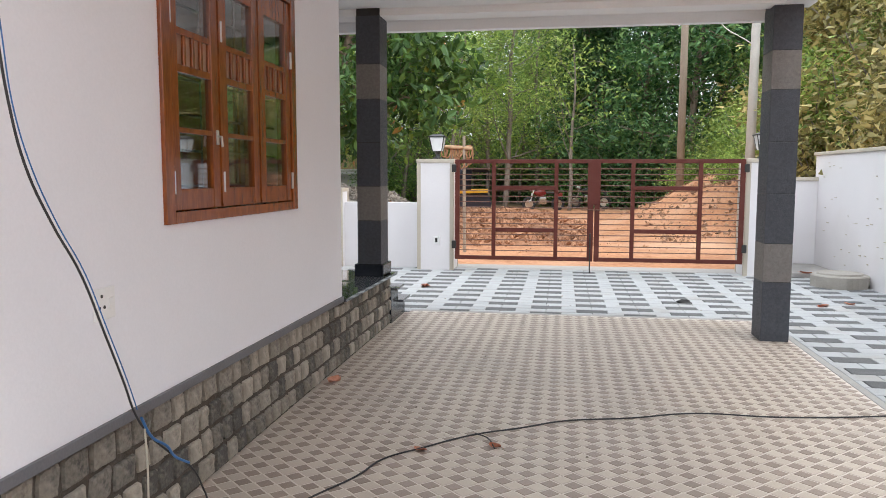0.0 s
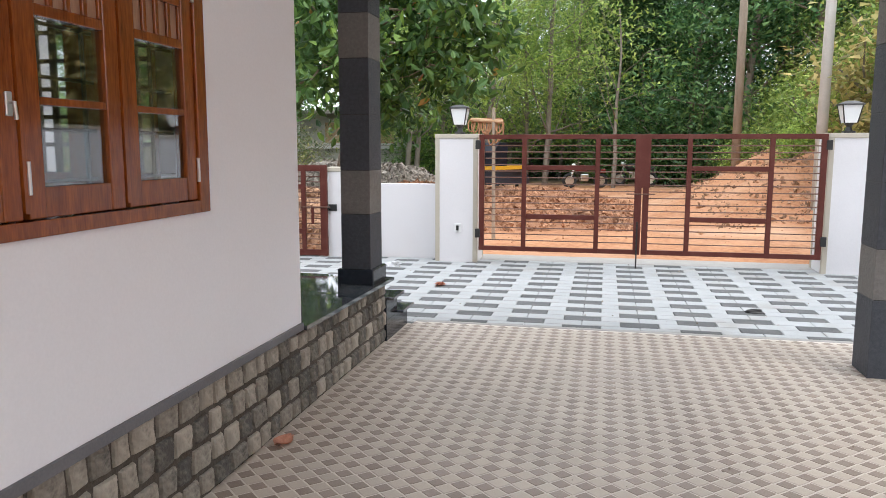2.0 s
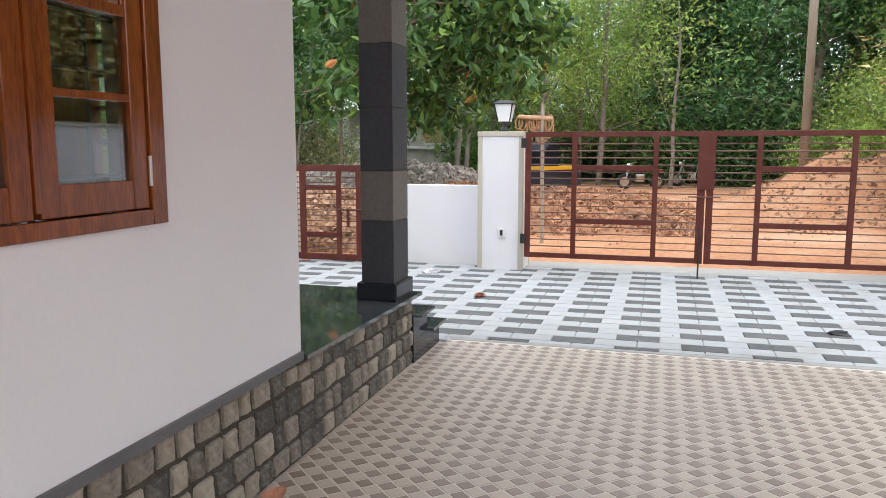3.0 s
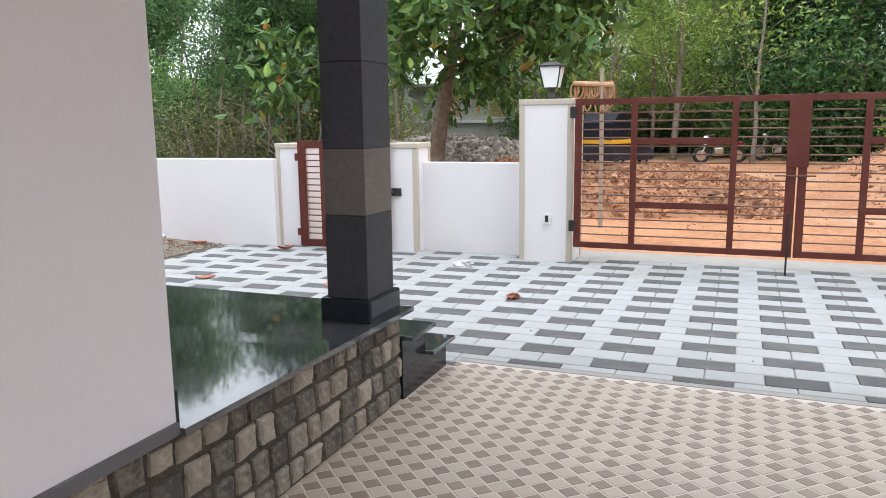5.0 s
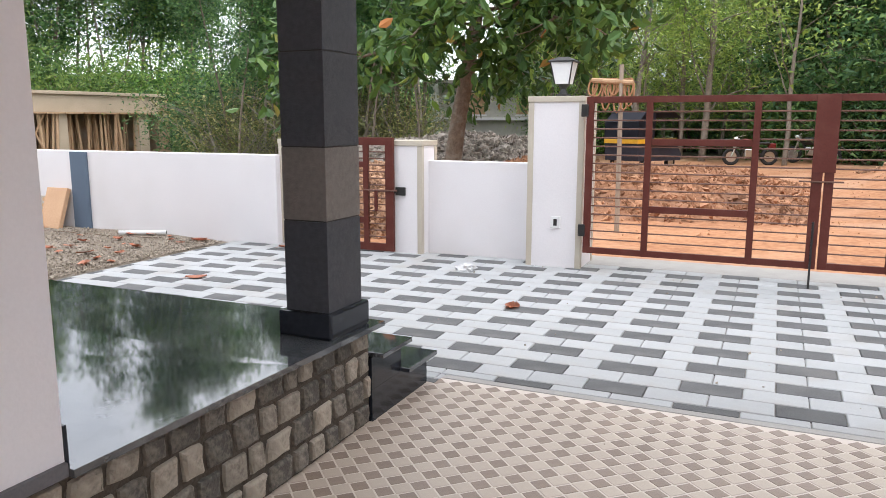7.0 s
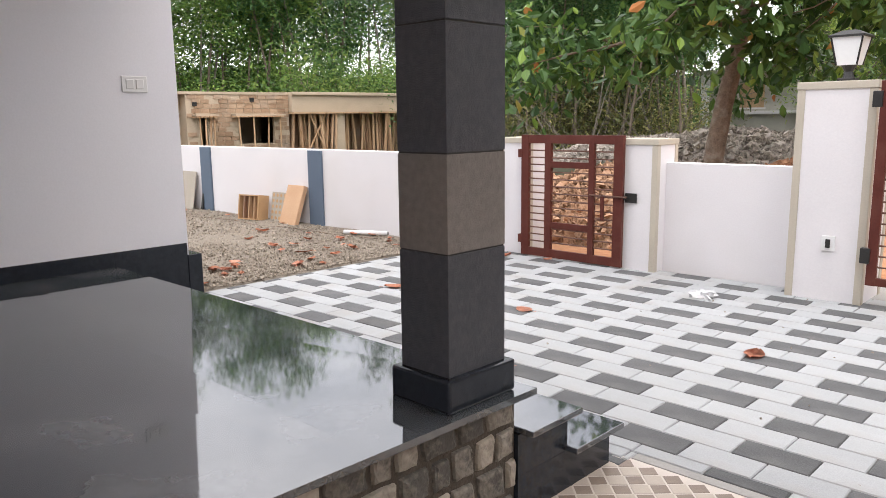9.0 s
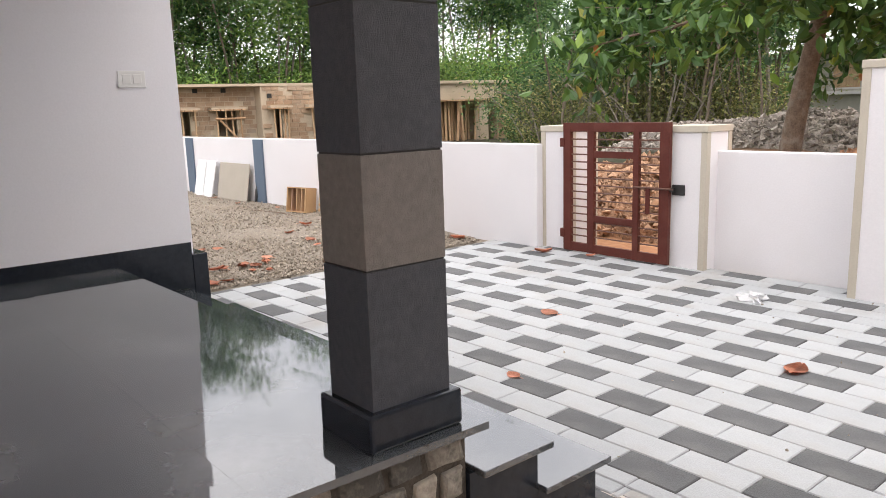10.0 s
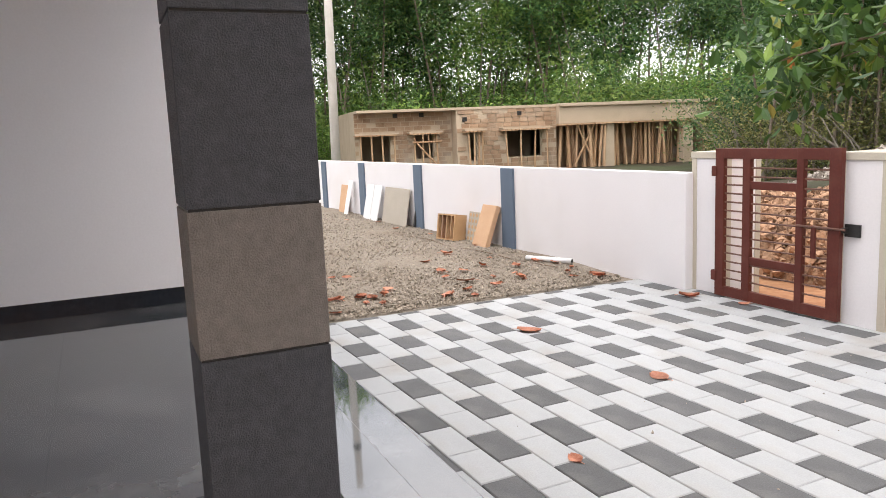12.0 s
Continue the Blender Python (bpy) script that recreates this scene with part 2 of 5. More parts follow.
LEAF_OLIVE = foliage("olive_scrub_leaf", [(0.0, (0.06, 0.075, 0.025)), (0.5, (0.13, 0.14, 0.045)), (1.0, (0.30, 0.27, 0.11))])
LEAF_DRY = foliage("dry_scrub_leaf", [(0.0, (0.10, 0.085, 0.035)), (0.5, (0.20, 0.18, 0.06)), (1.0, (0.33, 0.27, 0.11))])


def ground_material():
    m = surface("laterite_ground", (0.27, 0.10, 0.04), (0.60, 0.31, 0.16), 0.95, 0.9, 12, 1.0, dirt=(0.60, 0.40, 0.27), dirt_scale=0.35, dirt_amount=0.7)
    n, l = m.node_tree.nodes, m.node_tree.links
    p = n["Principled BSDF"]
    red = p.inputs["Base Color"].links[0].from_socket
    tc = n.new("ShaderNodeTexCoord")
    sep = n.new("ShaderNodeSeparateXYZ")
    l.new(tc.outputs["Object"], sep.inputs[0])
    nz = n.new("ShaderNodeTexNoise")
    nz.inputs["Scale"].default_value = 0.25
    nz.inputs["Detail"].default_value = 6
    l.new(tc.outputs["Object"], nz.inputs["Vector"])
    # leaf litter and weeds take over west of the cleared yard and far beyond it
    wx = n.new("ShaderNodeMapRange")
    wx.inputs["From Min"].default_value, wx.inputs["From Max"].default_value = -9.0, -4.0
    wx.inputs["To Min"].default_value, wx.inputs["To Max"].default_value = 1.0, 0.0
    l.new(sep.outputs["X"], wx.inputs["Value"])
    wy = n.new("ShaderNodeMapRange")
    wy.inputs["From Min"].default_value, wy.inputs["From Max"].default_value = 34.0, 40.0
    l.new(sep.outputs["Y"], wy.inputs["Value"])
    mx = n.new("ShaderNodeMath")
    mx.operation = "MAXIMUM"
    l.new(wx.outputs[0], mx.inputs[0])
    l.new(wy.outputs[0], mx.inputs[1])
    weeds = n.new("ShaderNodeValToRGB")
    weeds.color_ramp.elements[0].color, weeds.color_ramp.elements[1].color = (0.055, 0.042, 0.025, 1), (0.05, 0.06, 0.022, 1)
    weeds.color_ramp.elements[0].position, weeds.color_ramp.elements[1].position = 0.4, 0.6
    l.new(nz.outputs["Fac"], weeds.inputs["Fac"])
    mix = n.new("ShaderNodeMixRGB")
    l.new(mx.outputs[0], mix.inputs["Fac"])
    l.new(red, mix.inputs[1])
    l.new(weeds.outputs[0], mix.inputs[2])
    l.new(mix.outputs[0], p.inputs["Base Color"])
    return m


GROUND = ground_material()


def glass_material(name, tint=(0.95, 0.97, 0.96)):
    m = bpy.data.materials.new(name)
    m.use_nodes = True
    p = m.node_tree.nodes["Principled BSDF"]
    p.inputs["Base Color"].default_value = rgba(tint)
    p.inputs["Roughness"].default_value = 0.02
    p.inputs["Transmission Weight"].default_value = 1.0
    p.inputs["IOR"].default_value = 1.5
    return m


GRANITE.node_tree.nodes["Principled BSDF"].inputs["IOR"].default_value = 1.75
GRANITE_V = surface("dark_honed_granite", (0.010, 0.013, 0.019), (0.024, 0.029, 0.038), 0.16, 30, 240, 0.0, spec=0.35)
POLEWOOD = surface("weathered_pole_timber", (0.24, 0.19, 0.14), (0.40, 0.33, 0.26), 0.9, 3, 40, 0.4, stretch=(4, 4, 0.4))
GLASS = glass_material("reflective_window_glass", (0.8, 0.84, 0.84))
GLASS.node_tree.nodes["Principled BSDF"].inputs["IOR"].default_value = 1.95
LAMPGLASS = surface("opal_lamp_glass", (0.82, 0.83, 0.83), (0.88, 0.89, 0.89), 0.2, 5, 50, 0.0)


# ---------------------------------------------------------------- mesh helpers
def box(bm, x0, x1, y0, y1, z0, z1, bevel=0.0):
    v = [bm.verts.new((x, y, z)) for z in (z0, z1) for x, y in ((x0, y0), (x1, y0), (x1, y1), (x0, y1))]
    f = [bm.faces.new([v[i] for i in q]) for q in ((0, 3, 2, 1), (4, 5, 6, 7), (0, 1, 5, 4), (1, 2, 6, 5), (2, 3, 7, 6), (3, 0, 4, 7))]
    if bevel:
        edges = list({e for q in f for e in q.edges})
        bmesh.ops.bevel(bm, geom=edges, offset=bevel, segments=2, affect="EDGES", profile=0.5)
    return bm


def boxed(x0, x1, y0, y1, z0, z1, bevel=0.0):
    return box(bmesh.new(), x0, x1, y0, y1, z0, z1, bevel)


def tube(bm, points, radii, sides=8, closed=True):
    """A tapered tube along points."""
    rings = []
    pts = [Vector(p) for p in points]
    for i, p in enumerate(pts):
        d = (pts[min(i + 1, len(pts) - 1)] - pts[max(i - 1, 0)]).normalized()
        u = d.cross(Vector((0.31, 0.92, 0.2))).normalized()
        w = d.cross(u)
        r = radii[i] if hasattr(radii, "__len__") else radii
        rings.append([bm.verts.new(p + r * (math.cos(a) * u + math.sin(a) * w)) for a in [2 * math.pi * k / sides for k in range(sides)]])
    for a, b in zip(rings, rings[1:]):
        for k in range(sides):
            bm.faces.new((a[k], a[(k + 1) % sides], b[(k + 1) % sides], b[k]))
    if closed:
        bm.faces.new(rings[0][::-1])
        bm.faces.new(rings[-1])
    return bm


def mesh_of(bm, name, material, smooth=False):
    bmesh.ops.recalc_face_normals(bm, faces=bm.faces)
    me = bpy.data.meshes.new(name)
    bm.to_mesh(me)
    bm.free()
    me.materials.append(material)
    if smooth:
        for p in me.polygons:
            p.use_smooth = True
    return me


def part(name, bm, material, parent=None, label="", smooth=False):
    ob = new(name, mesh_of(bm, name, material, smooth))
    if parent:
        ob.parent = parent
    return tagged(ob, label)


def piece(name, me, parent, x, y, z, rz=0.0):
    ob = new(name, me)
    ob.parent = parent
    ob.location = (x, y, z)
    ob.rotation_euler = (0, 0, rz)
    return ob


def thing(name, m, label, category, group="", kind=""):
    ob = new(name)
    ob.matrix_world = m
    ob.empty_display_size = 0.1
    return tagged(ob, label, category, group, kind)


def raw_mesh(name, verts, faces, material, smooth=False):
    me = bpy.data.meshes.new(name)
    me.from_pydata(verts, [], faces)
    me.materials.append(material)
    if smooth:
        for p in me.polygons:
            p.use_smooth = True
    me.update()
    return me


# ---------------------------------------------------------------- ground
def smooth_step(a, b, v):
    t = min(1.0, max(0.0, (v - a) / (b - a)))
    return t * t * (3 - 2 * t)


def ground_height(x, y):
    """Flat inside the plot; uneven earth outside, a cut bank to the east."""
    outside = max(smooth_step(12.8, 15.5, y), smooth_step(4.6, 6.0, x), smooth_step(-16.5, -19, x))
    h = -0.06 + outside * (0.10 * noise.noise(Vector((x * 0.35, y * 0.35, 0))) + 0.05 * noise.noise(Vector((x * 1.3, y * 1.3, 4))) + 0.05)
    edge = 5.2 + 0.9 * noise.noise(Vector((x * 0.1, y * 0.16, 7)))
    bank = smooth_step(edge, edge + 3.6, x - 0.02 * max(0.0, y - 14)) * (5.2 + 1.2 * noise.noise(Vector((x * 0.3, y * 0.25, 2))))
    h += bank * smooth_step(60, 38, y) if x > 4.6 else 0.0
    # low spoil heap that runs from the bank into the cleared yard
    h += (1.5 + 0.5 * noise.noise(Vector((x * 0.9, y * 0.7, 9)))) * math.exp(-(((x - 5.0) / 2.3) ** 2 + ((y - 23) / 5.0) ** 2)) * outside
    h += 0.55 * math.exp(-(((x + 7.5) / 4.0) ** 2 + ((y - 20.5) / 3.2) ** 2)) * outside
    # the land falls away towards the unfinished house
    h -= 0.3 * smooth_step(-13, -19, x) * smooth_step(13.5, 18, y)
    return h


def axis(lo, hi, step, far):
    a = list(np.arange(lo, hi + 1e-6, step))
    return [-far, -far / 2, lo - 40] + a + [hi + 40, far / 2, far]


gx, gy = axis(-50, 16, 0.55, 600), axis(-8, 48, 0.55, 600)
gv = [(x, y, ground_height(x, y)) for y in gy for x in gx]
gf = [(j * len(gx) + i, j * len(gx) + i + 1, (j + 1) * len(gx) + i + 1, (j + 1) * len(gx) + i) for j in range(len(gy) - 1) for i in range(len(gx) - 1)]
tagged(new("ground", raw_mesh("ground", gv, gf, GROUND, True)), "red laterite earth outside the plot, trodden bare", "ground", kind="structure")

# beds under the floors
carport_bed = tagged(part("floor_carport", boxed(-1.60, 2.20, -4.0, 8.40, -0.05, -0.0005), GROUT), "brown and beige diagonal checker floor tiles with pale grout", "floor", kind="structure")
yard_bed = bmesh.new()
box(yard_bed, -6.06, 4.2, 8.46, 12.35, -0.05, -0.006)
box(yard_bed, -6.06, -1.52, 8.0, 8.46, -0.05, -0.006)
box(yard_bed, 2.26, 4.2, -4.0, 8.46, -0.05, -0.006)
paving = tagged(part("pavement", yard_bed, JOINT), "yard paved in pale pavers with rows of dark grey pavers", "pavement", kind="structure")
tagged(part("pavement_apron", boxed(-2.1, 3.3, 12.30, 12.85, -0.06, 0.008, 0.01), KERB), "pale cement apron under the driveway gate", "apron", kind="structure")
kerbs = bmesh.new()
box(kerbs, -1.52, 2.26, 8.40, 8.46, -0.05, 0.004, 0.004)
box(kerbs, 2.20, 2.26, -4.0, 8.40, -0.05, 0.004, 0.004)
tagged(part("trim_floor_edge", kerbs, KERB), "grey cement edging strip between tiles and pavers", "edging", kind="structure")

# ---------------------------------------------------------------- house shell
WX = -1.55
shell = bmesh.new()
Y0, Y1, Z0, Z1 = 3.28, 4.878, 1.287, 2.612
for y0, y1, z0, z1 in ((-4.0, Y0, 0.556, 3.05), (Y1, 5.87, 0.556, 3.05), (Y0, Y1, 0.556, Z0), (Y0, Y1, Z1, 3.05)):
    box(shell, WX - 0.22, WX, y0, y1, z0, z1)
tagged(part("wall_east", shell, WALL), "smooth off-white painted house wall with a window", "wall", kind="structure")
back = bmesh.new()
for x0, x1, z0, z1 in ((-4.83, -3.22, 0.54, 3.05), (-2.26, WX - 0.22, 0.54, 3.05), (-3.22, -2.26, 0.54, 1.36), (-3.22, -2.26, 2.42, 3.05)):
    box(back, x0, x1, 5.65, 5.87, z0, z1)
tagged(part("wall_porch_back", back, WALL), "off-white painted porch back wall", "wall", kind="structure")
west = boxed(-5.05, -4.83, -4.0, 8.06, 0.54, 3.05)
tagged(part("wall_porch_west", west, WALL), "off-white painted porch side wall above a dark granite skirting", "wall", kind="structure")
north = boxed(-11.0, -5.05, 7.84, 8.06, 0.10, 3.05)
tagged(part("wall_north", north, WALL), "off-white painted house wall beside the gravel yard", "wall", kind="structure")
# room wall and floor take the plaster with the indoor shade in its colour
tagged(part("wall_room", boxed(-4.83, WX - 0.22, -4.22, -4.0, 0.5, 3.05), DARKROOM), "plain end wall of the room, colour darkened for shade", "wall", kind="structure")
tagged(part("floor_room", boxed(-4.83, WX - 0.22, -4.0, 5.65, 0.40, 0.54), DARKROOM), "plain room floor, colour darkened for shade", "floor", kind="structure")

slab = bmesh.new()
box(slab, -11.0, -1.55, -4.22, 8.02, 3.05, 3.22)
box(slab, -1.55, 2.26, 1.6, 8.02, 3.05, 3.22)
tagged(part("ceiling", slab, CEIL), "plain white carport and porch ceiling slab", "ceiling", kind="structure")
beam = bmesh.new()
box(beam, -4.83, 2.25, 7.33, 7.56, 2.985, 3.05)
box(beam, 2.0, 2.23, 1.6, 7.33, 2.985, 3.05)
box(beam, -11.0, 2.26, 7.92, 8.02, 2.95, 3.05)
tagged(part("trim_beam", beam, CEIL), "white painted shallow ceiling beam", "beam", kind="structure")

# skirtings
sk = bmesh.new()
box(sk, -4.83, -4.815, 5.87, 7.54, 0.54, 0.67, 0.002)
box(sk, -4.83, -4.815, 7.54, 8.045, -0.05, 0.67, 0.002)
box(sk, -4.815, WX + 0.002, 5.87, 5.885, 0.53, 0.67, 0.003)
tagged(part("baseboard", sk, GRANITE_V), "polished black granite skirting", "skirting", kind="structure")
corner = bmesh.new()
box(corner, -11.0, -4.812, 8.0455, 8.15, -0.05, 0.585, 0.004)
tagged(part("trim_house_base", corner, GRANITE_V), "black granite clad house base beside the steps", "base cladding", kind="structure")

# wall coping strip over the plinth
coping = bmesh.new()
c8 = [coping.verts.new(p) for p in ((-1.62, -4.0, 0.562), (-1.534, -4.0, 0.562), (-1.534, 5.868, 0.526), (-1.62, 5.868, 0.526), (-1.62, -4.0, 0.602), (-1.534, -4.0, 0.602), (-1.534, 5.868, 0.566), (-1.62, 5.868, 0.566))]
for q in ((0, 3, 2, 1), (4, 5, 6, 7), (0, 1, 5, 4), (1, 2, 6, 5), (2, 3, 7, 6), (3, 0, 4, 7)):
    coping.faces.new([c8[i] for i in q])
tagged(part("trim_coping", coping, COPING), "grey cement coping strip under the wall", "coping", kind="structure")

# porch platform and steps
core = bmesh.new()
box(core, -1.75, -1.590, -4.0, 5.868, -0.05, 0.53)
box(core, -1.75, -1.590, 5.868, 7.65, -0.05, 0.511)
plinth = tagged(part("wall_plinth", core, MORTAR), "low plinth of squarish sandstones in dark mortar", "plinth", kind="structure")
plat = bmesh.new()
box(plat, -4.83, -1.75, 5.87, 7.54, -0.05, 0.498)
box(plat, -1.9, -1.75, 7.54, 7.645, -0.05, 0.498)
box(plat, -4.83, -1.9, 7.54, 7.60, -0.05, 0.498)
tagged(part("floor_porch_base", plat, MORTAR), "masonry core of the porch", "porch base", kind="structure")
slabs = bmesh.new()
# the floor falls a little towards the carport
for a0, b0, a1, b1, e0, e1 in ((5.87, 5.87, 6.86, 6.908, 0.548, 0.537), (6.8604, 6.9084, 7.55, 7.69, 0.537, 0.528)):
    c8 = [slabs.verts.new((x, y, z)) for dz in (-0.025, 0.0) for x, y, z in
          ((-4.828, a0, 0.572 + dz), (-1.515, b0, e0 + dz), (-1.515, b1, e1 + dz), (-4.828, a1, 0.572 + dz))]
    for q in ((0, 3, 2, 1), (4, 5, 6, 7), (0, 1, 5, 4), (1, 2, 6, 5), (2, 3, 7, 6), (3, 0, 4, 7)):
        slabs.faces.new([c8[i] for i in q])
tagged(part("floor_porch", slabs, GRANITE), "polished black granite porch floor, mirror-like", "floor", kind="structure")
steps = thing("porch_steps", pose(0, 0, 0), "two polished black granite steps up to the porch", "steps", kind="structure")
for y1, z in ((7.995, 0.36), (8.318, 0.194)):
    y0 = y1 - 0.33
    part("riser", boxed(-4.812, -1.571, 7.652, y1 - 0.022, -0.05 if z < 0.3 else 0.17, z - 0.022), GRANITE_V, steps)
    part("tread", boxed(-4.812, -1.512, 7.665 if z > 0.3 else y0 - 0.03, y1, z - 0.022, z + 0.003, 0.004), GRANITE, steps)


part("riser", boxed(-4.812, -1.66, 7.60, 7.664, -0.05, 0.363), GRANITE, steps)
part("riser", boxed(-4.812, -1.66, 7.602, 7.612, 0.363, 0.515), GRANITE_V, steps)


# ---------------------------------------------------------------- columns
def column(x, y, w, d, joints, label, base=None):
    """A square column clad in stone slabs with dark open joints. joints: heights and which slab lies over each."""
    ob = thing("column", pose(x, y, 0), label, "column", "carport columns", "structure")
    h, k = w / 2, d / 2
    part("core", boxed(-h + 0.004, h - 0.004, -k + 0.004, k - 0.004, joints[0][0], 3.05), BLACKMETAL, ob)
    for (z0, kind), (z1, _) in zip(joints, joints[1:]):
        part("cladding_slab", boxed(-h, h, -k, k, z0 + 0.003, z1 - 0.003, 0.002), TAUPE if kind == "t" else CLAD, ob)
    if base:
        part("plinth_block", boxed(-h - 0.028, h + 0.028, -k - 0.028, k + 0.028, base[0], base[1], 0.010), GRANITE_V, ob, "polished black granite block")
    return ob


column(-1.704, 7.447, 0.230, 0.292, [(0.531, "d"), (1.065, "t"), (1.395, "d"), (1.808, "d"), (2.215, "t"), (2.54, "d"), (2.985, "")],
       "dark granite clad porch column with taupe bands on a polished base", (0.531, 0.648))
column(2.043, 7.565, 0.245, 0.32, [(0.0, "d"), (0.545, "t"), (0.893, "d"), (1.34, "d"), (1.80, "d"), (2.258, "t"), (2.598, "d"), (2.985, "")],
       "dark granite clad carport column with taupe bands")


# ---------------------------------------------------------------- window
def window():
    w = thing("window_1", pose(WX, Y0, Z0), "varnished teak window of three glazed casements with slatted panels", "window", kind="structure")
    W, H = Y1 - Y0, Z1 - Z0
    f = bmesh.new()
    fw = 0.075
    box(f, -0.09, 0.018, 0, fw, 0, H, 0.004)
    box(f, -0.09, 0.018, W - fw, W, 0, H, 0.004)
    box(f, -0.09, 0.017, fw, W - fw, 0, 0.052, 0.004)
    box(f, -0.09, 0.017, fw, W - fw, H - fw, H, 0.004)
    clear = W - 2 * fw
    sw = (clear - 0.04) / 3
    for i in (1, 2):
        y = fw + i * sw + (i - 1) * 0.02
        box(f, -0.09, 0.012, y, y + 0.02, fw, H - fw)
    part("window_frame", f, WOOD, w)
    for i in range(3):
        y = fw + i * (sw + 0.02)
        s = bmesh.new()
        st = 0.075
        z0, z1 = 0.056, H - fw - 0.004
        box(s, -0.05, 0.006, y + 0.003, y + st, z0, z1, 0.004)
        box(s, -0.05, 0.006, y + sw - st, y + sw - 0.003, z0, z1, 0.004)
        rails = [(z0, z0 + 0.095), (0.40, 0.425), (0.665, 0.70), (0.83, 0.86), (1.11, z1)]
        for a, b in rails:
            box(s, -0.048, 0.002, y + st, y + sw - st, a, b, 0.003)
        sash = part("sash", s, WOOD, w)
        for a, b in ((rails[0][1], rails[1][0]), (rails[1][1], rails[2][0]), (rails[3][1], rails[4][0])):
            g = part("pane", boxed(-0.017, -0.012, y + st - 0.004, y + sw - st + 0.004, a - 0.004, b + 0.004), GLASS, sash)
            g.visible_shadow = False
        part("panel", boxed(-0.03, -0.014, y + st, y + sw - st, rails[2][1], rails[3][0]), WOODP, sash)
        for k in range(5):
            yy = y + st + (sw - 2 * st) * k / 4
            part("slat", boxed(-0.014, 0.0, yy - 0.011, yy + 0.011, rails[2][1], rails[3][0], 0.003), WOOD, sash)
        hy = y + 0.002 if i < 2 else y + sw - 0.002
        for hz in (0.13, 0.86):
            h = bmesh.new()
            tube(h, [(0.012, hy, hz), (0.012, hy, hz + 0.10)], 0.007, 8)
            part("hinge", h, STEEL, sash, "pale steel butt hinge")
        if i == 0:
            h = bmesh.new()
            hy2 = y + sw - 0.035 if i == 0 else y + 0.035
            box(h, 0.006, 0.014, hy2 - 0.012, hy2 + 0.012, 0.36, 0.43, 0.003)
            tube(h, [(0.014, hy2, 0.40), (0.03, hy2, 0.40), (0.034, hy2, 0.35)], 0.006, 8)
            part("handle", h, STEEL, sash, "small steel window handle")
    bars = bmesh.new()
    for k in range(7):
        tube(bars, [(-0.12, 0.05, 0.16 + k * 0.17), (-0.12, W - 0.05, 0.16 + k * 0.17)], 0.007, 6)
    for k in range(4):
        tube(bars, [(-0.12, 0.2 + k * 0.40, 0.05), (-0.12, 0.2 + k * 0.40, H - 0.05)], 0.008, 6)
    part("grille", bars, BLACKMETAL, w, "inner steel window grille")
    return w


window()


def porch_window():
    """Small barred window between the room and the porch."""
    w = thing("window_2", pose(-3.22, 5.70, 1.36), "narrow teak window with steel bars to the porch", "window", kind="structure")
    W, H = 0.96, 1.06
    f = bmesh.new()
    for x0, x1 in ((0.0, 0.06), (0.37, 0.68), (0.90, W)):
        box(f, x0, x1, -0.03, 0.06, 0, H, 0.004)
    for x0, x1 in ((0.06, 0.37), (0.68, 0.90)):
        box(f, x0, x1, -0.03, 0.06, 0, 0.06, 0.004)
        box(f, x0, x1, -0.03, 0.06, H - 0.06, H, 0.004)
    part("window_frame", f, WOOD, w)
    for x in (0.16, 0.27, 0.79):
        part("bar", boxed(x - 0.018, x + 0.018, 0.0, 0.02, 0.06, H - 0.06), BLACKMETAL, w)
    for k in range(5):
        z = 0.06 + (k + 1) * (H - 0.12) / 6
        part("bar", boxed(0.06, 0.37, 0.021, 0.034, z - 0.012, z + 0.012), BLACKMETAL, w)
        part("bar", boxed(0.68, 0.90, 0.021, 0.034, z - 0.012, z + 0.012), BLACKMETAL, w)


porch_window()


# ---------------------------------------------------------------- gates
def slatted_gate(name, label, posts, cross, z0, z1, rail, pitch, panel_of_cross, bar_r=0.0065):
    """Flat-framed steel gate: vertical posts (x0, x1), rails at top and bottom, thin bars between, cross rails in one panel."""
    ob = thing(name, pose(0, 0, 0), label, "gate", "plot gates")
    for x0, x1 in posts:
        part("post", boxed(x0, x1, -0.022, 0.022, z0, z1, 0.003), GATE, ob)
    left, right = posts[0][1], posts[-1][0]
    part("top_rail", boxed(left - 0.001, right + 0.001, -0.020, 0.020, z1 - rail, z1 - 0.001, 0.003), GATE, ob)
    part("bottom_rail", boxed(left - 0.001, right + 0.001, -0.020, 0.020, z0 + 0.001, z0 + rail, 0.003), GATE, ob)
    n = int(round((z1 - z0 - 2 * rail) / pitch)) - 1
    for i, ((_, a), (b, _)) in enumerate(zip(posts, posts[1:])):
        if b - a < 0.05:
            continue
        for k in range(n):
            z = z0 + rail + (k + 1) * (z1 - z0 - 2 * rail) / (n + 1)
            hit = [c for c in cross if abs(c - z) < pitch * 0.5] if i in panel_of_cross else []
            if hit:
                part("cross_rail", boxed(a, b, -0.018, 0.018, hit[0] - 0.032, hit[0] + 0.032, 0.003), GATE, ob)
            else:
                part("bar", tube(bmesh.new(), [(a, 0, z), (b, 0, z)], bar_r, 6), GATEBAR, ob)
    return ob


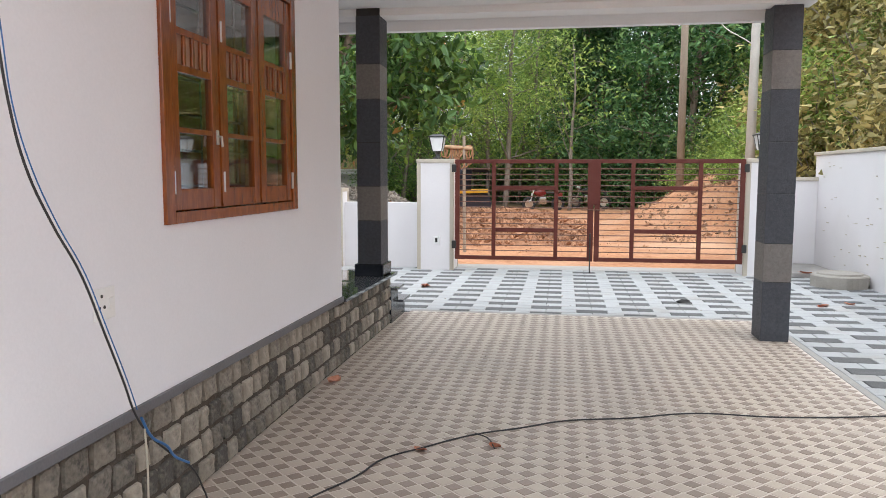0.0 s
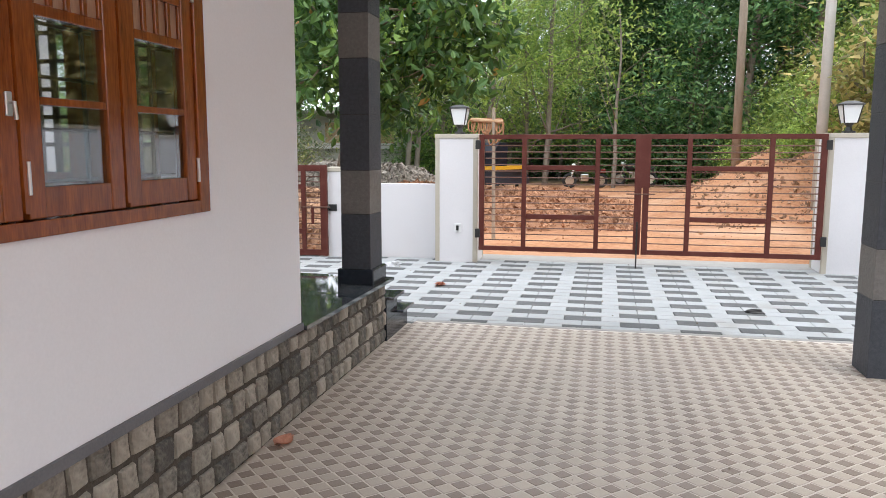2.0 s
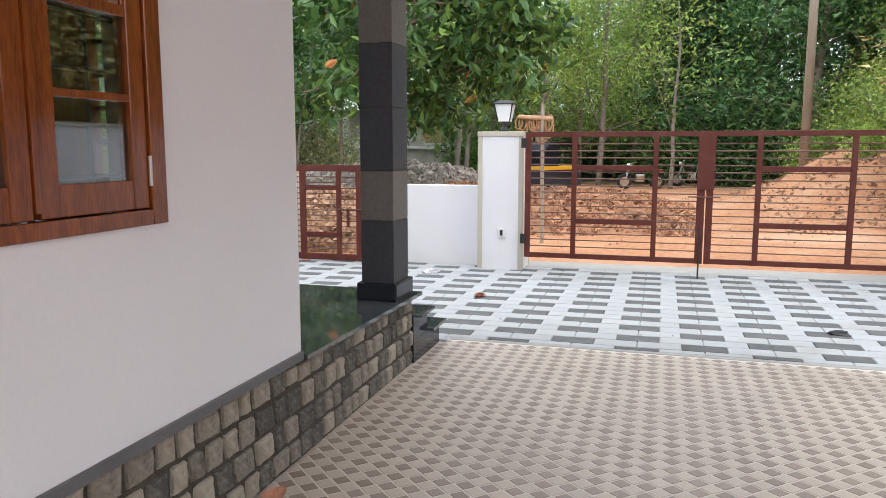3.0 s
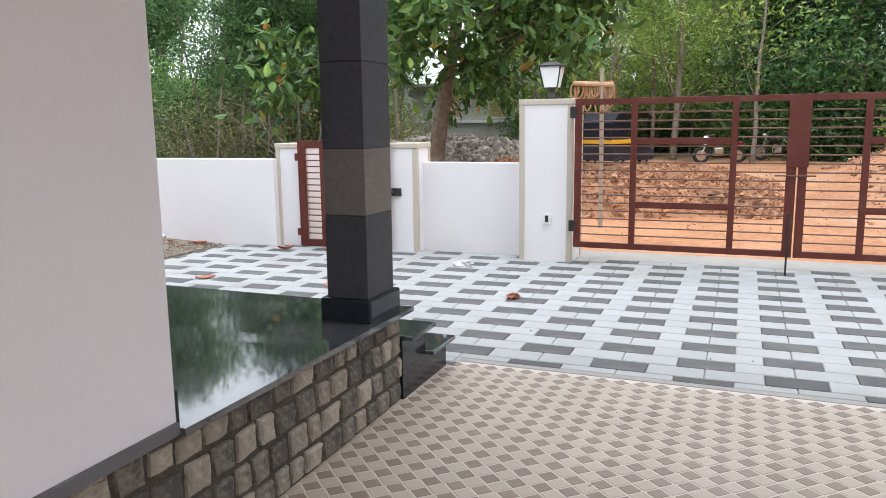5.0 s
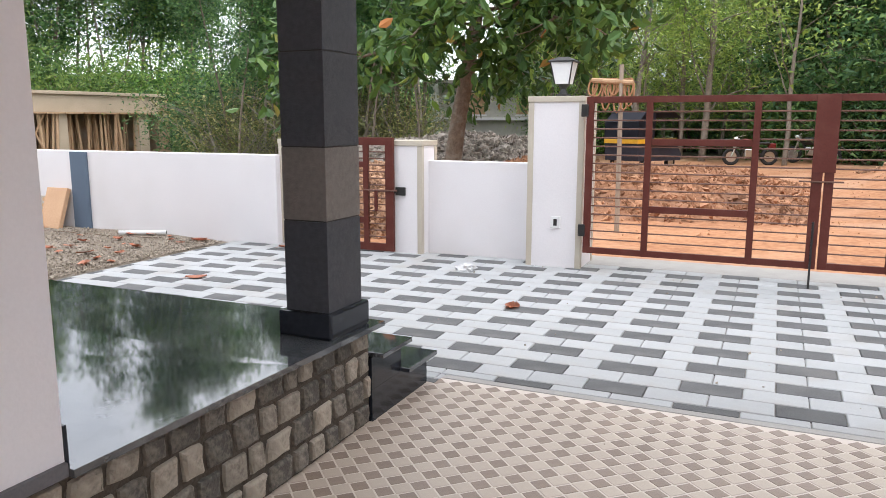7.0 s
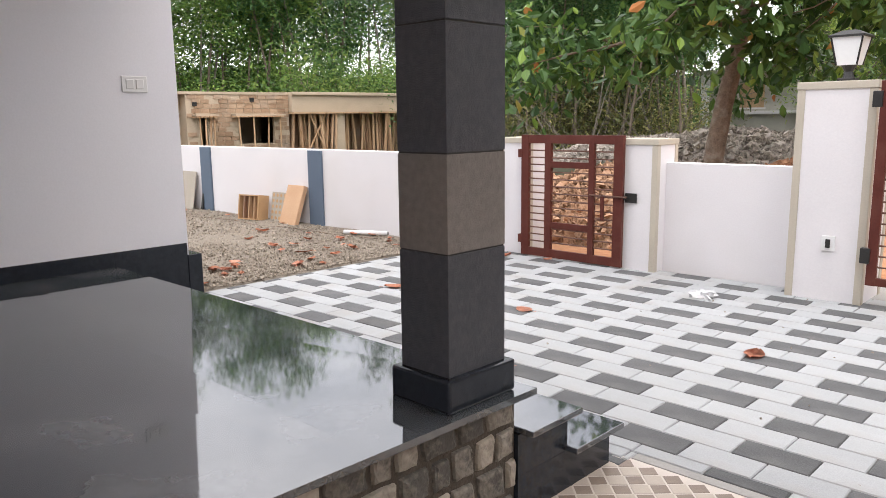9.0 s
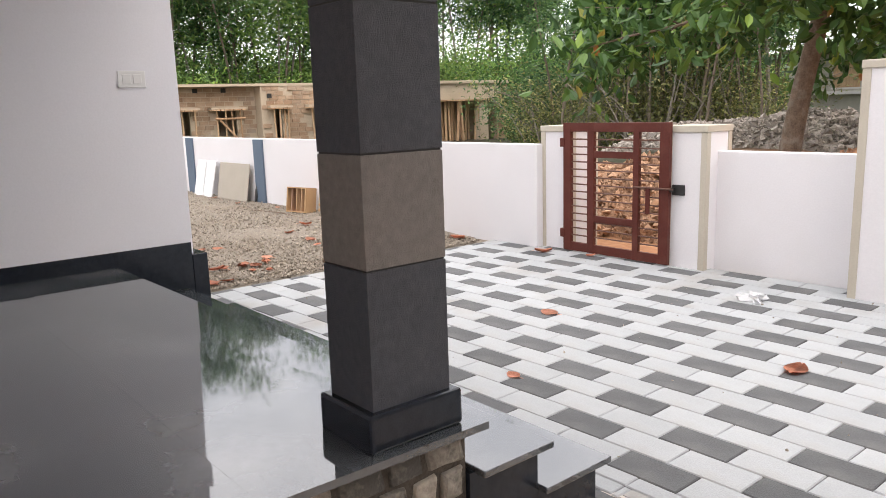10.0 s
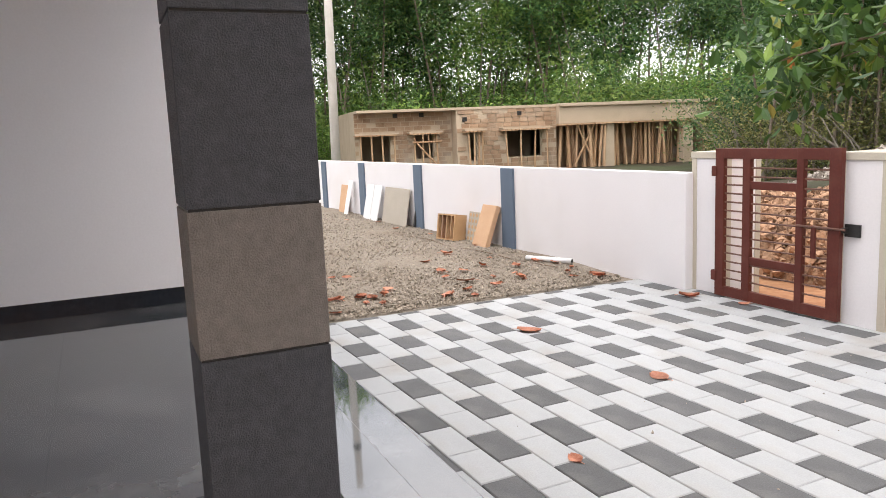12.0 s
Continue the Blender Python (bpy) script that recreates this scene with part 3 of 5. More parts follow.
GY = 11.95
leaf_l = slatted_gate("gate_leaf", "closed red-brown steel driveway gate leaf with horizontal bars", [(-1.535, -1.465), (-0.96, -0.90), (-0.005, 0.055), (0.50, 0.588)], (1.31, 0.66), 0.19, 1.745, 0.062, 0.083, (1,), 0.0075)
leaf_l.location.y = GY
leaf_r = slatted_gate("gate_leaf", "closed red-brown steel driveway gate leaf with horizontal bars", [(0.604, 0.68), (1.135, 1.195), (2.11, 2.17), (2.70, 2.77)], (1.31, 0.66), 0.19, 1.745, 0.062, 0.083, (1,), 0.0075)
leaf_r.location.y = GY
part("cover_plate", boxed(0.497, 0.688, -0.032, -0.024, 1.06, 1.742, 0.002), GATE, leaf_l, "plate over the meeting posts")
bolt = bmesh.new()
tube(bolt, [(0.545, -0.03, 0.01), (0.545, -0.03, 0.62)], 0.010, 8)
part("drop_bolt", bolt, BLACKMETAL, leaf_l, "steel drop bolt standing in the paving")
latch = bmesh.new()
tube(latch, [(0.40, -0.03, 0.98), (0.76, -0.03, 0.98)], 0.008, 8)
part("latch_bar", latch, GATEBAR, leaf_l, "sliding steel latch bar")
for xx, lf in ((-1.55, leaf_l), (2.785, leaf_r)):
    for zz in (0.36, 1.55):
        part("hinge", boxed(xx - 0.035, xx + 0.035, -0.035, 0.02, zz, zz + 0.12, 0.005), BLACKMETAL, lf, "black steel gate hinge")

wicket = slatted_gate("small_gate", "closed red-brown steel pedestrian gate with horizontal bars", [(-5.0, -4.904), (-4.69, -4.61), (-4.145, -4.082), (-3.856, -3.755)], (1.014, 0.372), 0.02, 1.322, 0.088, 0.0765, (1,), 0.008)
wicket.location.y = 12.07
wl = bmesh.new()
tube(wl, [(-4.12, -0.035, 0.725), (-3.70, -0.035, 0.725)], 0.009, 8)
part("latch_bar", wl, GATEBAR, wicket, "sliding steel latch bar")
part("latch_tongue", boxed(-3.99, -3.95, -0.04, -0.02, 0.48, 0.735, 0.003), GATE, wicket)
for zz in (0.15, 1.08):
    part("hinge", boxed(-5.04, -4.98, -0.03, 0.015, zz, zz + 0.09, 0.005), GATE, wicket)


# ---------------------------------------------------------------- plot wall
def pillar(x0, x1, y0, y1, h, label):
    """Plastered gate pillar with raised trim along its edges and a flat cap."""
    ob = thing("gate_pillar", pose(0, 0, 0), label, "pillar", "gate pillars", "structure")
    part("body", boxed(x0 + 0.008, x1 - 0.008, y0 + 0.008, y1 - 0.008, -0.05, h - 0.06), WHITE, ob)
    part("cap", boxed(x0 - 0.006, x1 + 0.006, y0 - 0.006, y1 + 0.006, h - 0.06, h, 0.006), TRIM, ob, "beige cap band")
    for xa, xb in ((x0, x0 + 0.06), (x1 - 0.06, x1)):
        for ya, yb in ((y0, y0 + 0.06), (y1 - 0.06, y1)):
            part("corner_trim", boxed(xa, xb, ya, yb, -0.05, h - 0.061, 0.003), TRIM, ob, "beige corner band")
    return ob


pillar(-2.155, -1.57, 12.0, 12.55, 1.755, "tall white gate pillar with beige edges and a lamp on it")
pillar(2.80, 3.36, 12.0, 12.55, 1.755, "tall white gate pillar with beige edges and a lamp on it")
pillar(-3.83, -3.42, 12.11, 12.52, 1.29, "short white gate pillar with beige edges and a latch")
pillar(-5.36, -4.93, 12.11, 12.52, 1.29, "short white gate pillar with beige edges and hinges")

tagged(part("wall_plot_middle", boxed(-3.43, -2.145, 12.30, 12.45, -0.05, 1.06, 0.006), WHITE), "low white painted plot wall between the gates", "wall", kind="structure")
lw = tagged(part("wall_plot_west", boxed(-26, 0, 0.0, 0.15, -0.05, 1.10, 0.006), WHITE), "long low white painted plot wall", "wall", kind="structure")
lw.matrix_world = pose(-5.34, 12.02, 0, 0, 0, 1.5)
for i, px in enumerate((-3.20, -6.1, -8.85, -11.4, -14.0, -16.8)):
    pl = bmesh.new()
    box(pl, px - 0.15, px + 0.15, -0.035, 0.0, -0.05, 1.085, 0.004)
    ob = tagged(part("wall_pilaster", pl, SLATE), "slate blue painted pilaster on the white plot wall", "pilaster", "blue pilasters", "structure")
    ob.matrix_world = pose(-5.34, 12.02, 0, 0, 0, 1.5)
tagged(part("wall_plot_corner", boxed(3.35, 4.2, 13.30, 13.45, -0.05, 1.42, 0.006), WHITE), "short white plot wall beside the gate pillar", "wall", kind="structure")
tagged(part("trim_plot_corner", boxed(3.30, 4.2, 13.27, 13.47, 1.42, 1.48, 0.006), TRIM), "beige coping of the short wall", "coping", kind="structure")
# the vent recess is a flat plate with its shade in the dark grey
tagged(part("trim_corner_vent", boxed(3.46, 3.80, 13.285, 13.30, 1.24, 1.38, 0.004), COPING), "grey plate standing for a shaded recess under the coping", "patch", kind="structure")
tagged(part("wall_pillar_return", boxed(3.20, 3.35, 12.55, 13.45, -0.05, 1.42), WHITE), "white wall behind the gate pillar", "wall", kind="structure")
tagged(part("wall_plot_east", boxed(4.2, 4.42, -4.0, 13.45, -0.05, 1.83, 0.006), WHITE), "tall white plot wall with rough flecks against the bank", "wall", kind="structure")
tagged(part("trim_plot_east", boxed(4.17, 4.45, -4.0, 13.48, 1.83, 1.88, 0.008), TRIM), "beige coping of the tall wall", "coping", kind="structure")
tagged(part("slab_corner", boxed(3.36, 4.2, 12.0, 13.30, -0.05, 0.07, 0.01), KERB), "raised grey cement slab in the plot corner", "slab", kind="structure")
# flecks darker than the wall, standing for the small shadows of its relief
part_flecks = bmesh.new()
rng = random.Random(5)
for i in range(130):
    fy, fz = rng.uniform(3, 13), rng.uniform(0.2, 1.7)
    box(part_flecks, 4.188, 4.2, fy, fy + rng.uniform(0.03, 0.07), fz, fz + rng.uniform(0.008, 0.016))
tagged(part("wall_flecks", part_flecks, TRIM), "rough flecks standing out of the white wall, beige for their shadows", "wall relief", kind="stuff")

# house switches and sockets
sw = thing("switch_plate", pose(-4.83, 7.768, 1.748), "white double light switch plate on the porch wall", "switch")
part("plate", boxed(0, 0.010, -0.085, 0.085, -0.052, 0.052, 0.004), PLASTIC_W, sw)
for k in (-1, 1):
    part("rocker", boxed(0.010, 0.016, k * 0.033 - 0.026, k * 0.033 + 0.026, -0.03, 0.03, 0.003), PLASTIC_W, sw)
so = thing("wall_socket", pose(WX, 2.828, 1.026), "white plug socket with a switch on the house wall", "socket")
part("plate", boxed(0, 0.010, -0.065, 0.065, -0.06, 0.06, 0.004), PLASTIC_W, so)
# black discs on the plate stand for the dark inside the pin holes
for yy, zz in ((-0.02, 0.03), (-0.035, -0.012), (-0.005, -0.012)):
    part("pin_hole", tube(bmesh.new(), [(0.008, yy, zz), (0.0115, yy, zz)], 0.007, 8), BLACKMETAL, so)
part("rocker", boxed(0.010, 0.016, 0.022, 0.048, -0.02, 0.02, 0.002), PLASTIC_W, so)
bp = thing("gate_switch", pose(-1.84, 12.0, 0.478), "small white bell switch on the gate pillar", "switch")
part("plate", boxed(-0.05, 0.05, -0.012, 0.008, -0.06, 0.06, 0.003), PLASTIC_W, bp)
part("button", boxed(-0.018, 0.018, -0.02, -0.012, -0.035, 0.035, 0.002), BLACKMETAL, bp)
lk = thing("latch_keeper", pose(-3.69, 12.11, 0.715), "black steel latch keeper plate on the short pillar", "latch")
part("plate", boxed(-0.062, 0.062, -0.012, 0.008, -0.047, 0.047, 0.003), BLACKMETAL, lk)
part("catch", boxed(-0.075, -0.03, -0.045, -0.012, -0.02, 0.02, 0.003), BLACKMETAL, lk)


# pillar lamps
def pillar_lamp(x, y, z):
    ob = thing("pillar_lamp", pose(x, y, z), "square pillar lamp with opal panes and dark cap", "lamp", "gate lamps")
    part("foot", boxed(-0.065, 0.065, -0.065, 0.065, 0, 0.03, 0.006), BLACKMETAL, ob)
    part("stem", tube(bmesh.new(), [(0, 0, 0.03), (0, 0, 0.08), (0, 0, 0.13)], [0.045, 0.03, 0.06], 12), BLACKMETAL, ob)
    s = bmesh.new()
    b, t, z0, z1 = 0.075, 0.115, 0.13, 0.345
    v = [s.verts.new((k * q, m * q, zz)) for q, zz in ((b, z0), (t, z1)) for k, m in ((-1, -1), (1, -1), (1, 1), (-1, 1))]
    for q in ((3, 2, 1, 0), (4, 5, 6, 7), (0, 1, 5, 4), (1, 2, 6, 5), (2, 3, 7, 6), (3, 0, 4, 7)):
        s.faces.new([v[i] for i in q])
    part("shade", s, LAMPGLASS, ob, "opal white glass panes")
    for k, m in ((-1, -1), (1, -1), (1, 1), (-1, 1)):
        part("corner_rib", tube(bmesh.new(), [(k * b, m * b, z0), (k * t, m * t, z1)], 0.008, 6), BLACKMETAL, ob)
    c = bmesh.new()
    lv = [[c.verts.new((k * q, m * q, zz)) for k, m in ((-1, -1), (1, -1), (1, 1), (-1, 1))] for q, zz in ((0.135, 0.345), (0.135, 0.36), (0.05, 0.40))]
    for r0, r1 in zip(lv, lv[1:]):
        for i in range(4):
            c.faces.new((r0[i], r0[(i + 1) % 4], r1[(i + 1) % 4], r1[i]))
    c.faces.new(lv[0][::-1])
    c.faces.new(lv[-1])
    part("cap", c, BLACKMETAL, ob, "dark pyramid cap")


pillar_lamp(-1.865, 12.27, 1.755)
pillar_lamp(3.08, 12.27, 1.755)


# ---------------------------------------------------------------- trees
def leaf_mesh(name, rs, centres, per, spread, size, material, droop=0.3, width=0.42, flat=0.6, folded=False):
    """Many small pointed leaves round the given centres."""
    c = np.repeat(np.array(centres, dtype=float), per, axis=0)
    n = len(c)
    sp = np.array(spread if hasattr(spread, "__len__") else (spread, spread, spread * 0.75))
    p = c + rs.normal(size=(n, 3)) * sp
    a = rs.normal(size=(n, 3)) * np.array((1, 1, flat))
    a[:, 2] -= droop
    a /= np.linalg.norm(a, axis=1)[:, None]
    b = np.cross(a, rs.normal(size=(n, 3)) * np.array((0.5, 0.5, 1.0)) + np.array((0, 0, 0.8)))
    b /= np.linalg.norm(b, axis=1)[:, None]
    s = size * rs.uniform(0.6, 1.35, size=(n, 1))
    if not folded:
        v = np.stack([p + b * s * width * 0.55, p + a * s, p - b * s * width * 0.55], axis=1).reshape(-1, 3)
        return raw_mesh(name, v.tolist(), np.arange(3 * n).reshape(n, 3).tolist(), material)
    nrm = np.cross(a, b)
    w = b * s * width * 0.5
    v = np.stack([p, p + a * s * 0.28 + w * 0.85 + nrm * s * 0.05, p + a * s * 0.62 + w + nrm * s * 0.06, p + a * s - nrm * s * 0.08,
                  p + a * s * 0.62 - w + nrm * s * 0.06, p + a * s * 0.28 - w * 0.85 + nrm * s * 0.05], axis=1).reshape(-1, 3)
    f = np.arange(6 * n).reshape(n, 6)
    f2 = np.concatenate([f[:, (0, 1, 2)], f[:, (0, 2, 3)], f[:, (0, 3, 4)], f[:, (0, 4, 5)]])
    return raw_mesh(name, v.tolist(), f2.tolist(), material)


def limb(bm, rs, start, direction, length, r0, r1, bends=5, wander=0.25, sides=7):
    pts, d = [Vector(start)], Vector(direction).normalized()
    for i in range(bends):
        d = (d + Vector(rs.normal(size=3)) * wander * 0.5).normalized()
        pts.append(pts[-1] + d * (length / bends))
    rad = [r0 + (r1 - r0) * (i / bends) for i in range(bends + 1)]
    tube(bm, pts, rad, sides)
    return pts


def tree(seed, height, r, crown_from, limbs, per, leaf, spread, mat_leaf, mat_bark, label, reach=0.28, lean=0.05, up=0.7, droop=0.3, width=0.42, name="tree", group="woodland trees", folded=False):
    rs = np.random.RandomState(seed)
    ob = thing(name, pose(0, 0, 0), label, "tree", group)
    bm = bmesh.new()
    stem = limb(bm, rs, (0, 0, -0.4), (rs.normal() * lean, rs.normal() * lean, 1), height + 0.4, r, r * 0.22, 9, 0.10, 9)
    centres = []
    for i in range(limbs):
        q = crown_from + (1 - crown_from) * (i + rs.uniform()) / limbs
        k = min(8, int(q * 9))
        start = stem[k].lerp(stem[k + 1], q * 9 - k)
        ang = i * 2.4 + rs.uniform(-0.5, 0.5)
        ln = height * reach * (1.15 - 0.6 * (q - crown_from) / (1 - crown_from)) * rs.uniform(0.7, 1.2)
        pts = limb(bm, rs, start, (math.cos(ang), math.sin(ang), up * rs.uniform(0.3, 1.3)), ln, r * 0.32 * (1.2 - q), r * 0.06, 5, 0.35, 5)
        centres += [tuple(pts[j]) for j in (2, 3, 4, 5)]
        for s in range(2):
            sub = limb(bm, rs, pts[3], Vector(rs.normal(size=3)) + Vector((0, 0, 0.3)), ln * 0.45, r * 0.07, r * 0.025, 3, 0.3, 4)
            centres += [tuple(sub[2]), tuple(sub[3])]
    centres += [tuple(stem[-1]), tuple(stem[-2])]
    part("trunk", bm, mat_bark, ob, smooth=True)
    crown = new("crown", leaf_mesh("crown", rs, centres, per, spread, leaf, mat_leaf, droop, width, folded=folded))
    crown.parent = ob
    return ob


def shrub(seed, h, n, per, leaf, mat_leaf, label, name="bush", group="undergrowth", wide=1.0):
    rs = np.random.RandomState(seed)
    ob = thing(name, pose(0, 0, 0), label, "bush", group)
    bm, centres = bmesh.new(), []
    for i in range(n):
        a = rs.uniform(0, 6.28)
        pts = limb(bm, rs, (rs.normal() * 0.25 * wide, rs.normal() * 0.25 * wide, -0.2), (math.cos(a) * 0.5 * wide, math.sin(a) * 0.5 * wide, 1), h * rs.uniform(0.6, 1.1), 0.035, 0.008, 4, 0.3, 5)
        centres += [tuple(p) for p in pts[1:]]
    part("stem", bm, BARK_PALE, ob)
    c = new("crown", leaf_mesh("crown", rs, centres, per, h * 0.17, leaf, mat_leaf))
    c.parent = ob
    return ob


def spread_copies(proto, spots):
    """Set the first of a kind at the first spot and copies at the rest."""
    for i, (x, y, s, rz) in enumerate(spots):
        m = pose(x, y, ground_height(x, y), 0, 0, rz)
        ob = proto if i == 0 else copy_thing(proto, m)
        if i == 0:
            proto.matrix_world = m
        ob.scale = (s, s, s)


# big-leaved tree just outside the plot wall
near = tree(11, 7.4, 0.205, 0.36, 24, 64, 0.27, 0.36, LEAF_BIG, BARK_RED, "broad-leaved tree with a rough red-brown trunk outside the wall", reach=0.5, lean=0.03, up=0.22, droop=0.9, width=0.46, group="", folded=True)
near.matrix_world = pose(-6.36, 19.63, 0.35, 0, 0, 75)

woods = random.Random(21)
protos = [
    (tree(31, 12.5, 0.11, 0.36, 16, 48, 0.23, 0.42, LEAF_DARK, BARK_PALE, "tall thin-trunked woodland tree with dark foliage", reach=0.17), "dark"),
    (tree(32, 11.0, 0.075, 0.45, 13, 44, 0.21, 0.42, LEAF_MID, BARK_PALE, "slender pale-trunked woodland tree", reach=0.18), "mid"),
    (tree(33, 13.0, 0.18, 0.22, 22, 46, 0.25, 0.5, LEAF_DARK, BARK, "tall dense dark green woodland tree", reach=0.2), "dense"),
    (tree(34, 9.5, 0.13, 0.16, 20, 60, 0.17, 0.42, LEAF_LIGHT, BARK_PALE, "feathery light green woodland tree", reach=0.24, up=1.3, width=0.2), "light"),
    (tree(35, 12.0, 0.072, 0.40, 11, 34, 0.19, 0.42, LEAF_DARK, BARK, "bare-stemmed young woodland tree", reach=0.15), "thin"),
]
ARC = {"dark": (-24, 100, 36, 58, 26), "mid": (12, 100, 31, 50, 38), "dense": (-26, 34, 42, 64, 15), "light": (1, 17, 29, 38, 11), "thin": (24, 98, 29, 46, 58)}
for proto, key in protos:
    a0, a1, r0, r1, n = ARC[key]
    spots = []
    for i in range(n):
        ang = radians(a0 + (a1 - a0) * (i + woods.uniform(0.1, 0.9)) / n)
        d = woods.uniform(r0, r1)
        # the unfinished house stands clear of the trees
        if radians(40) < ang < radians(84):
            d = max(d, 54 + 0.3 * (d - 29))
        x, y = -d * math.sin(ang), 5 + d * math.cos(ang)
        # a clearing in front of the small house
        if key != "light" and radians(17.5) < ang < radians(25.5) and d < 52:
            continue
        tall = 1.5 if ang > radians(40) else (0.85 if ang > radians(25) else 1.0)
        spots.append((x, y, tall * woods.uniform(0.8, 1.2), woods.uniform(0, 360)))
    if key == "dense":
        for i in range(9):
            ang, d = radians(42 + 56 * (i + woods.random()) / 9), woods.uniform(54, 66)
            spots.append((-d * math.sin(ang), 5 + d * math.cos(ang), woods.uniform(0.7, 0.95), woods.uniform(0, 360)))
        spots += [(woods.uniform(2.5, 16), woods.uniform(33, 44), woods.uniform(0.85, 1.15), woods.uniform(0, 360)) for i in range(12)]
        spots += [(woods.uniform(-3, 4), woods.uniform(42, 48), woods.uniform(0.85, 1.1), woods.uniform(0, 360)) for i in range(5)]
    if key in ("thin", "mid", "dark"):
        # the wood comes closest to the plot west of the rubble heap
        for i in range({"thin": 20, "mid": 7, "dark": 5}[key]):
            ang, d = radians(woods.uniform(25, 40)), woods.uniform(24 if key == "thin" else 27, 35)
            spots.append((-d * math.sin(ang), 5 + d * math.cos(ang), woods.uniform(0.55, 0.8), woods.uniform(0, 360)))
    spread_copies(proto, spots)

bush = shrub(41, 2.6, 9, 60, 0.17, LEAF_MID, "mixed green undergrowth bush")
bush_d = shrub(42, 3.4, 10, 60, 0.2, LEAF_DARK, "dark green undergrowth bush")
dry = shrub(43, 1.9, 9, 70, 0.13, LEAF_LIGHT, "yellow-green scrub on the bank", group="bank scrub")
brown = shrub(44, 1.5, 10, 60, 0.14, LEAF_DRY, "dry brown scrub on the cut bank", group="bank scrub")
spread_copies(bush, [(-d * math.sin(a), 5 + d * math.cos(a), woods.uniform(0.6, 1.2), woods.uniform(0, 360)) for a, d in
                     [(radians(-4 + 104 * (i + woods.random()) / 38), woods.uniform(30, 46)) for i in range(38)]
                     if not (radians(43) < a < radians(80) and d < 50) and not (radians(17.5) < a < radians(25.5) and d < 50)])
spread_copies(bush_d, [(-d * math.sin(a), 5 + d * math.cos(a), woods.uniform(0.8, 1.5), woods.uniform(0, 360)) for a, d in
                       [(radians(-24 + 124 * (i + woods.random()) / 40), woods.uniform(38, 60)) for i in range(40)]
                       if not (radians(43) < a < radians(80) and d < 50) and not (radians(17.5) < a < radians(25.5) and d < 50)])
olive = shrub(49, 3.6, 11, 34, 0.13, LEAF_OLIVE, "yellow-brown scrub at the foot of the wood", wide=1.3)
spread_copies(olive, [(-d * math.sin(a), 5 + d * math.cos(a), woods.uniform(0.7, 1.25), woods.uniform(0, 360)) for a, d in [(radians(26 + 15 * (i + woods.random()) / 26), woods.uniform(25, 33)) for i in range(26)]])
big = shrub(47, 6.0, 13, 130, 0.26, LEAF_MID, "tall green thicket at the edge of the wood", group="thicket", wide=1.8)
spread_copies(big, [(-d * math.sin(a), 5 + d * math.cos(a), woods.uniform(0.7, 1.2), woods.uniform(0, 360)) for a, d in [(radians(-22 + 124 * (i + woods.random()) / 30), woods.uniform(48, 60)) for i in range(30)]] + [(-d * math.sin(a), 5 + d * math.cos(a), woods.uniform(1.2, 1.7), woods.uniform(0, 360)) for a, d in [(radians(40 + 50 * (i + woods.random()) / 16), woods.uniform(60, 70)) for i in range(16)]])
big_d = shrub(48, 5.5, 12, 110, 0.24, LEAF_DARK, "tall dark thicket at the edge of the wood", group="thicket", wide=1.6)
spread_copies(big_d, [(woods.uniform(2, 15), woods.uniform(34, 44), woods.uniform(0.7, 1.2), woods.uniform(0, 360)) for i in range(10)] + [(woods.uniform(-8, 6), woods.uniform(40, 47), woods.uniform(0.9, 1.4), woods.uniform(0, 360)) for i in range(6)] + [(-d * math.sin(a), 5 + d * math.cos(a), woods.uniform(0.5, 0.9), woods.uniform(0, 360)) for a, d in [(radians(woods.uniform(26, 42)), woods.uniform(34, 44)) for i in range(14)]])
spread_copies(dry, [(woods.uniform(5.6, 12), woods.uniform(16, 40), woods.uniform(0.7, 1.3), woods.uniform(0, 360)) for i in range(32)])
spread_copies(brown, [(woods.uniform(5.2, 9.5), woods.uniform(8, 20), woods.uniform(0.5, 0.95), woods.uniform(0, 360)) for i in range(50)])
spread_copies(shrub(45, 1.6, 9, 60, 0.14, LEAF_DRY, "dry brown scrub high on the cut bank", group="bank scrub"), [(woods.uniform(6.2, 8.6), woods.uniform(8.5, 15), woods.uniform(0.9, 1.4), woods.uniform(0, 360)) for i in range(22)])
spread_copies(shrub(46, 1.5, 9, 60, 0.13, LEAF_LIGHT, "yellow-green scrub on the spoil bank", group="bank scrub"), [(woods.uniform(4.2, 8.5), woods.uniform(21, 30), woods.uniform(0.6, 1.0), woods.uniform(0, 360)) for i in range(20)])

spread_copies(shrub(52, 1.6, 9, 64, 0.15, LEAF_DRY, "dry brown creeper hanging over the cut bank", group="bank scrub"), [(woods.uniform(6.0, 10.0), woods.uniform(14, 25), woods.uniform(0.85, 1.45), woods.uniform(0, 360)) for i in range(44)])

# young pale tree and feathery clump in front of the woods
young = tree(51, 7.0, 0.10, 0.3, 9, 10, 0.20, 0.4, LEAF_LIGHT, BARK_PALE, "leaning pale young tree with sparse leaves", reach=0.4, lean=0.12, up=1.3, group="")
young.matrix_world = pose(0.4, 33, 0, 0, 0, 120)

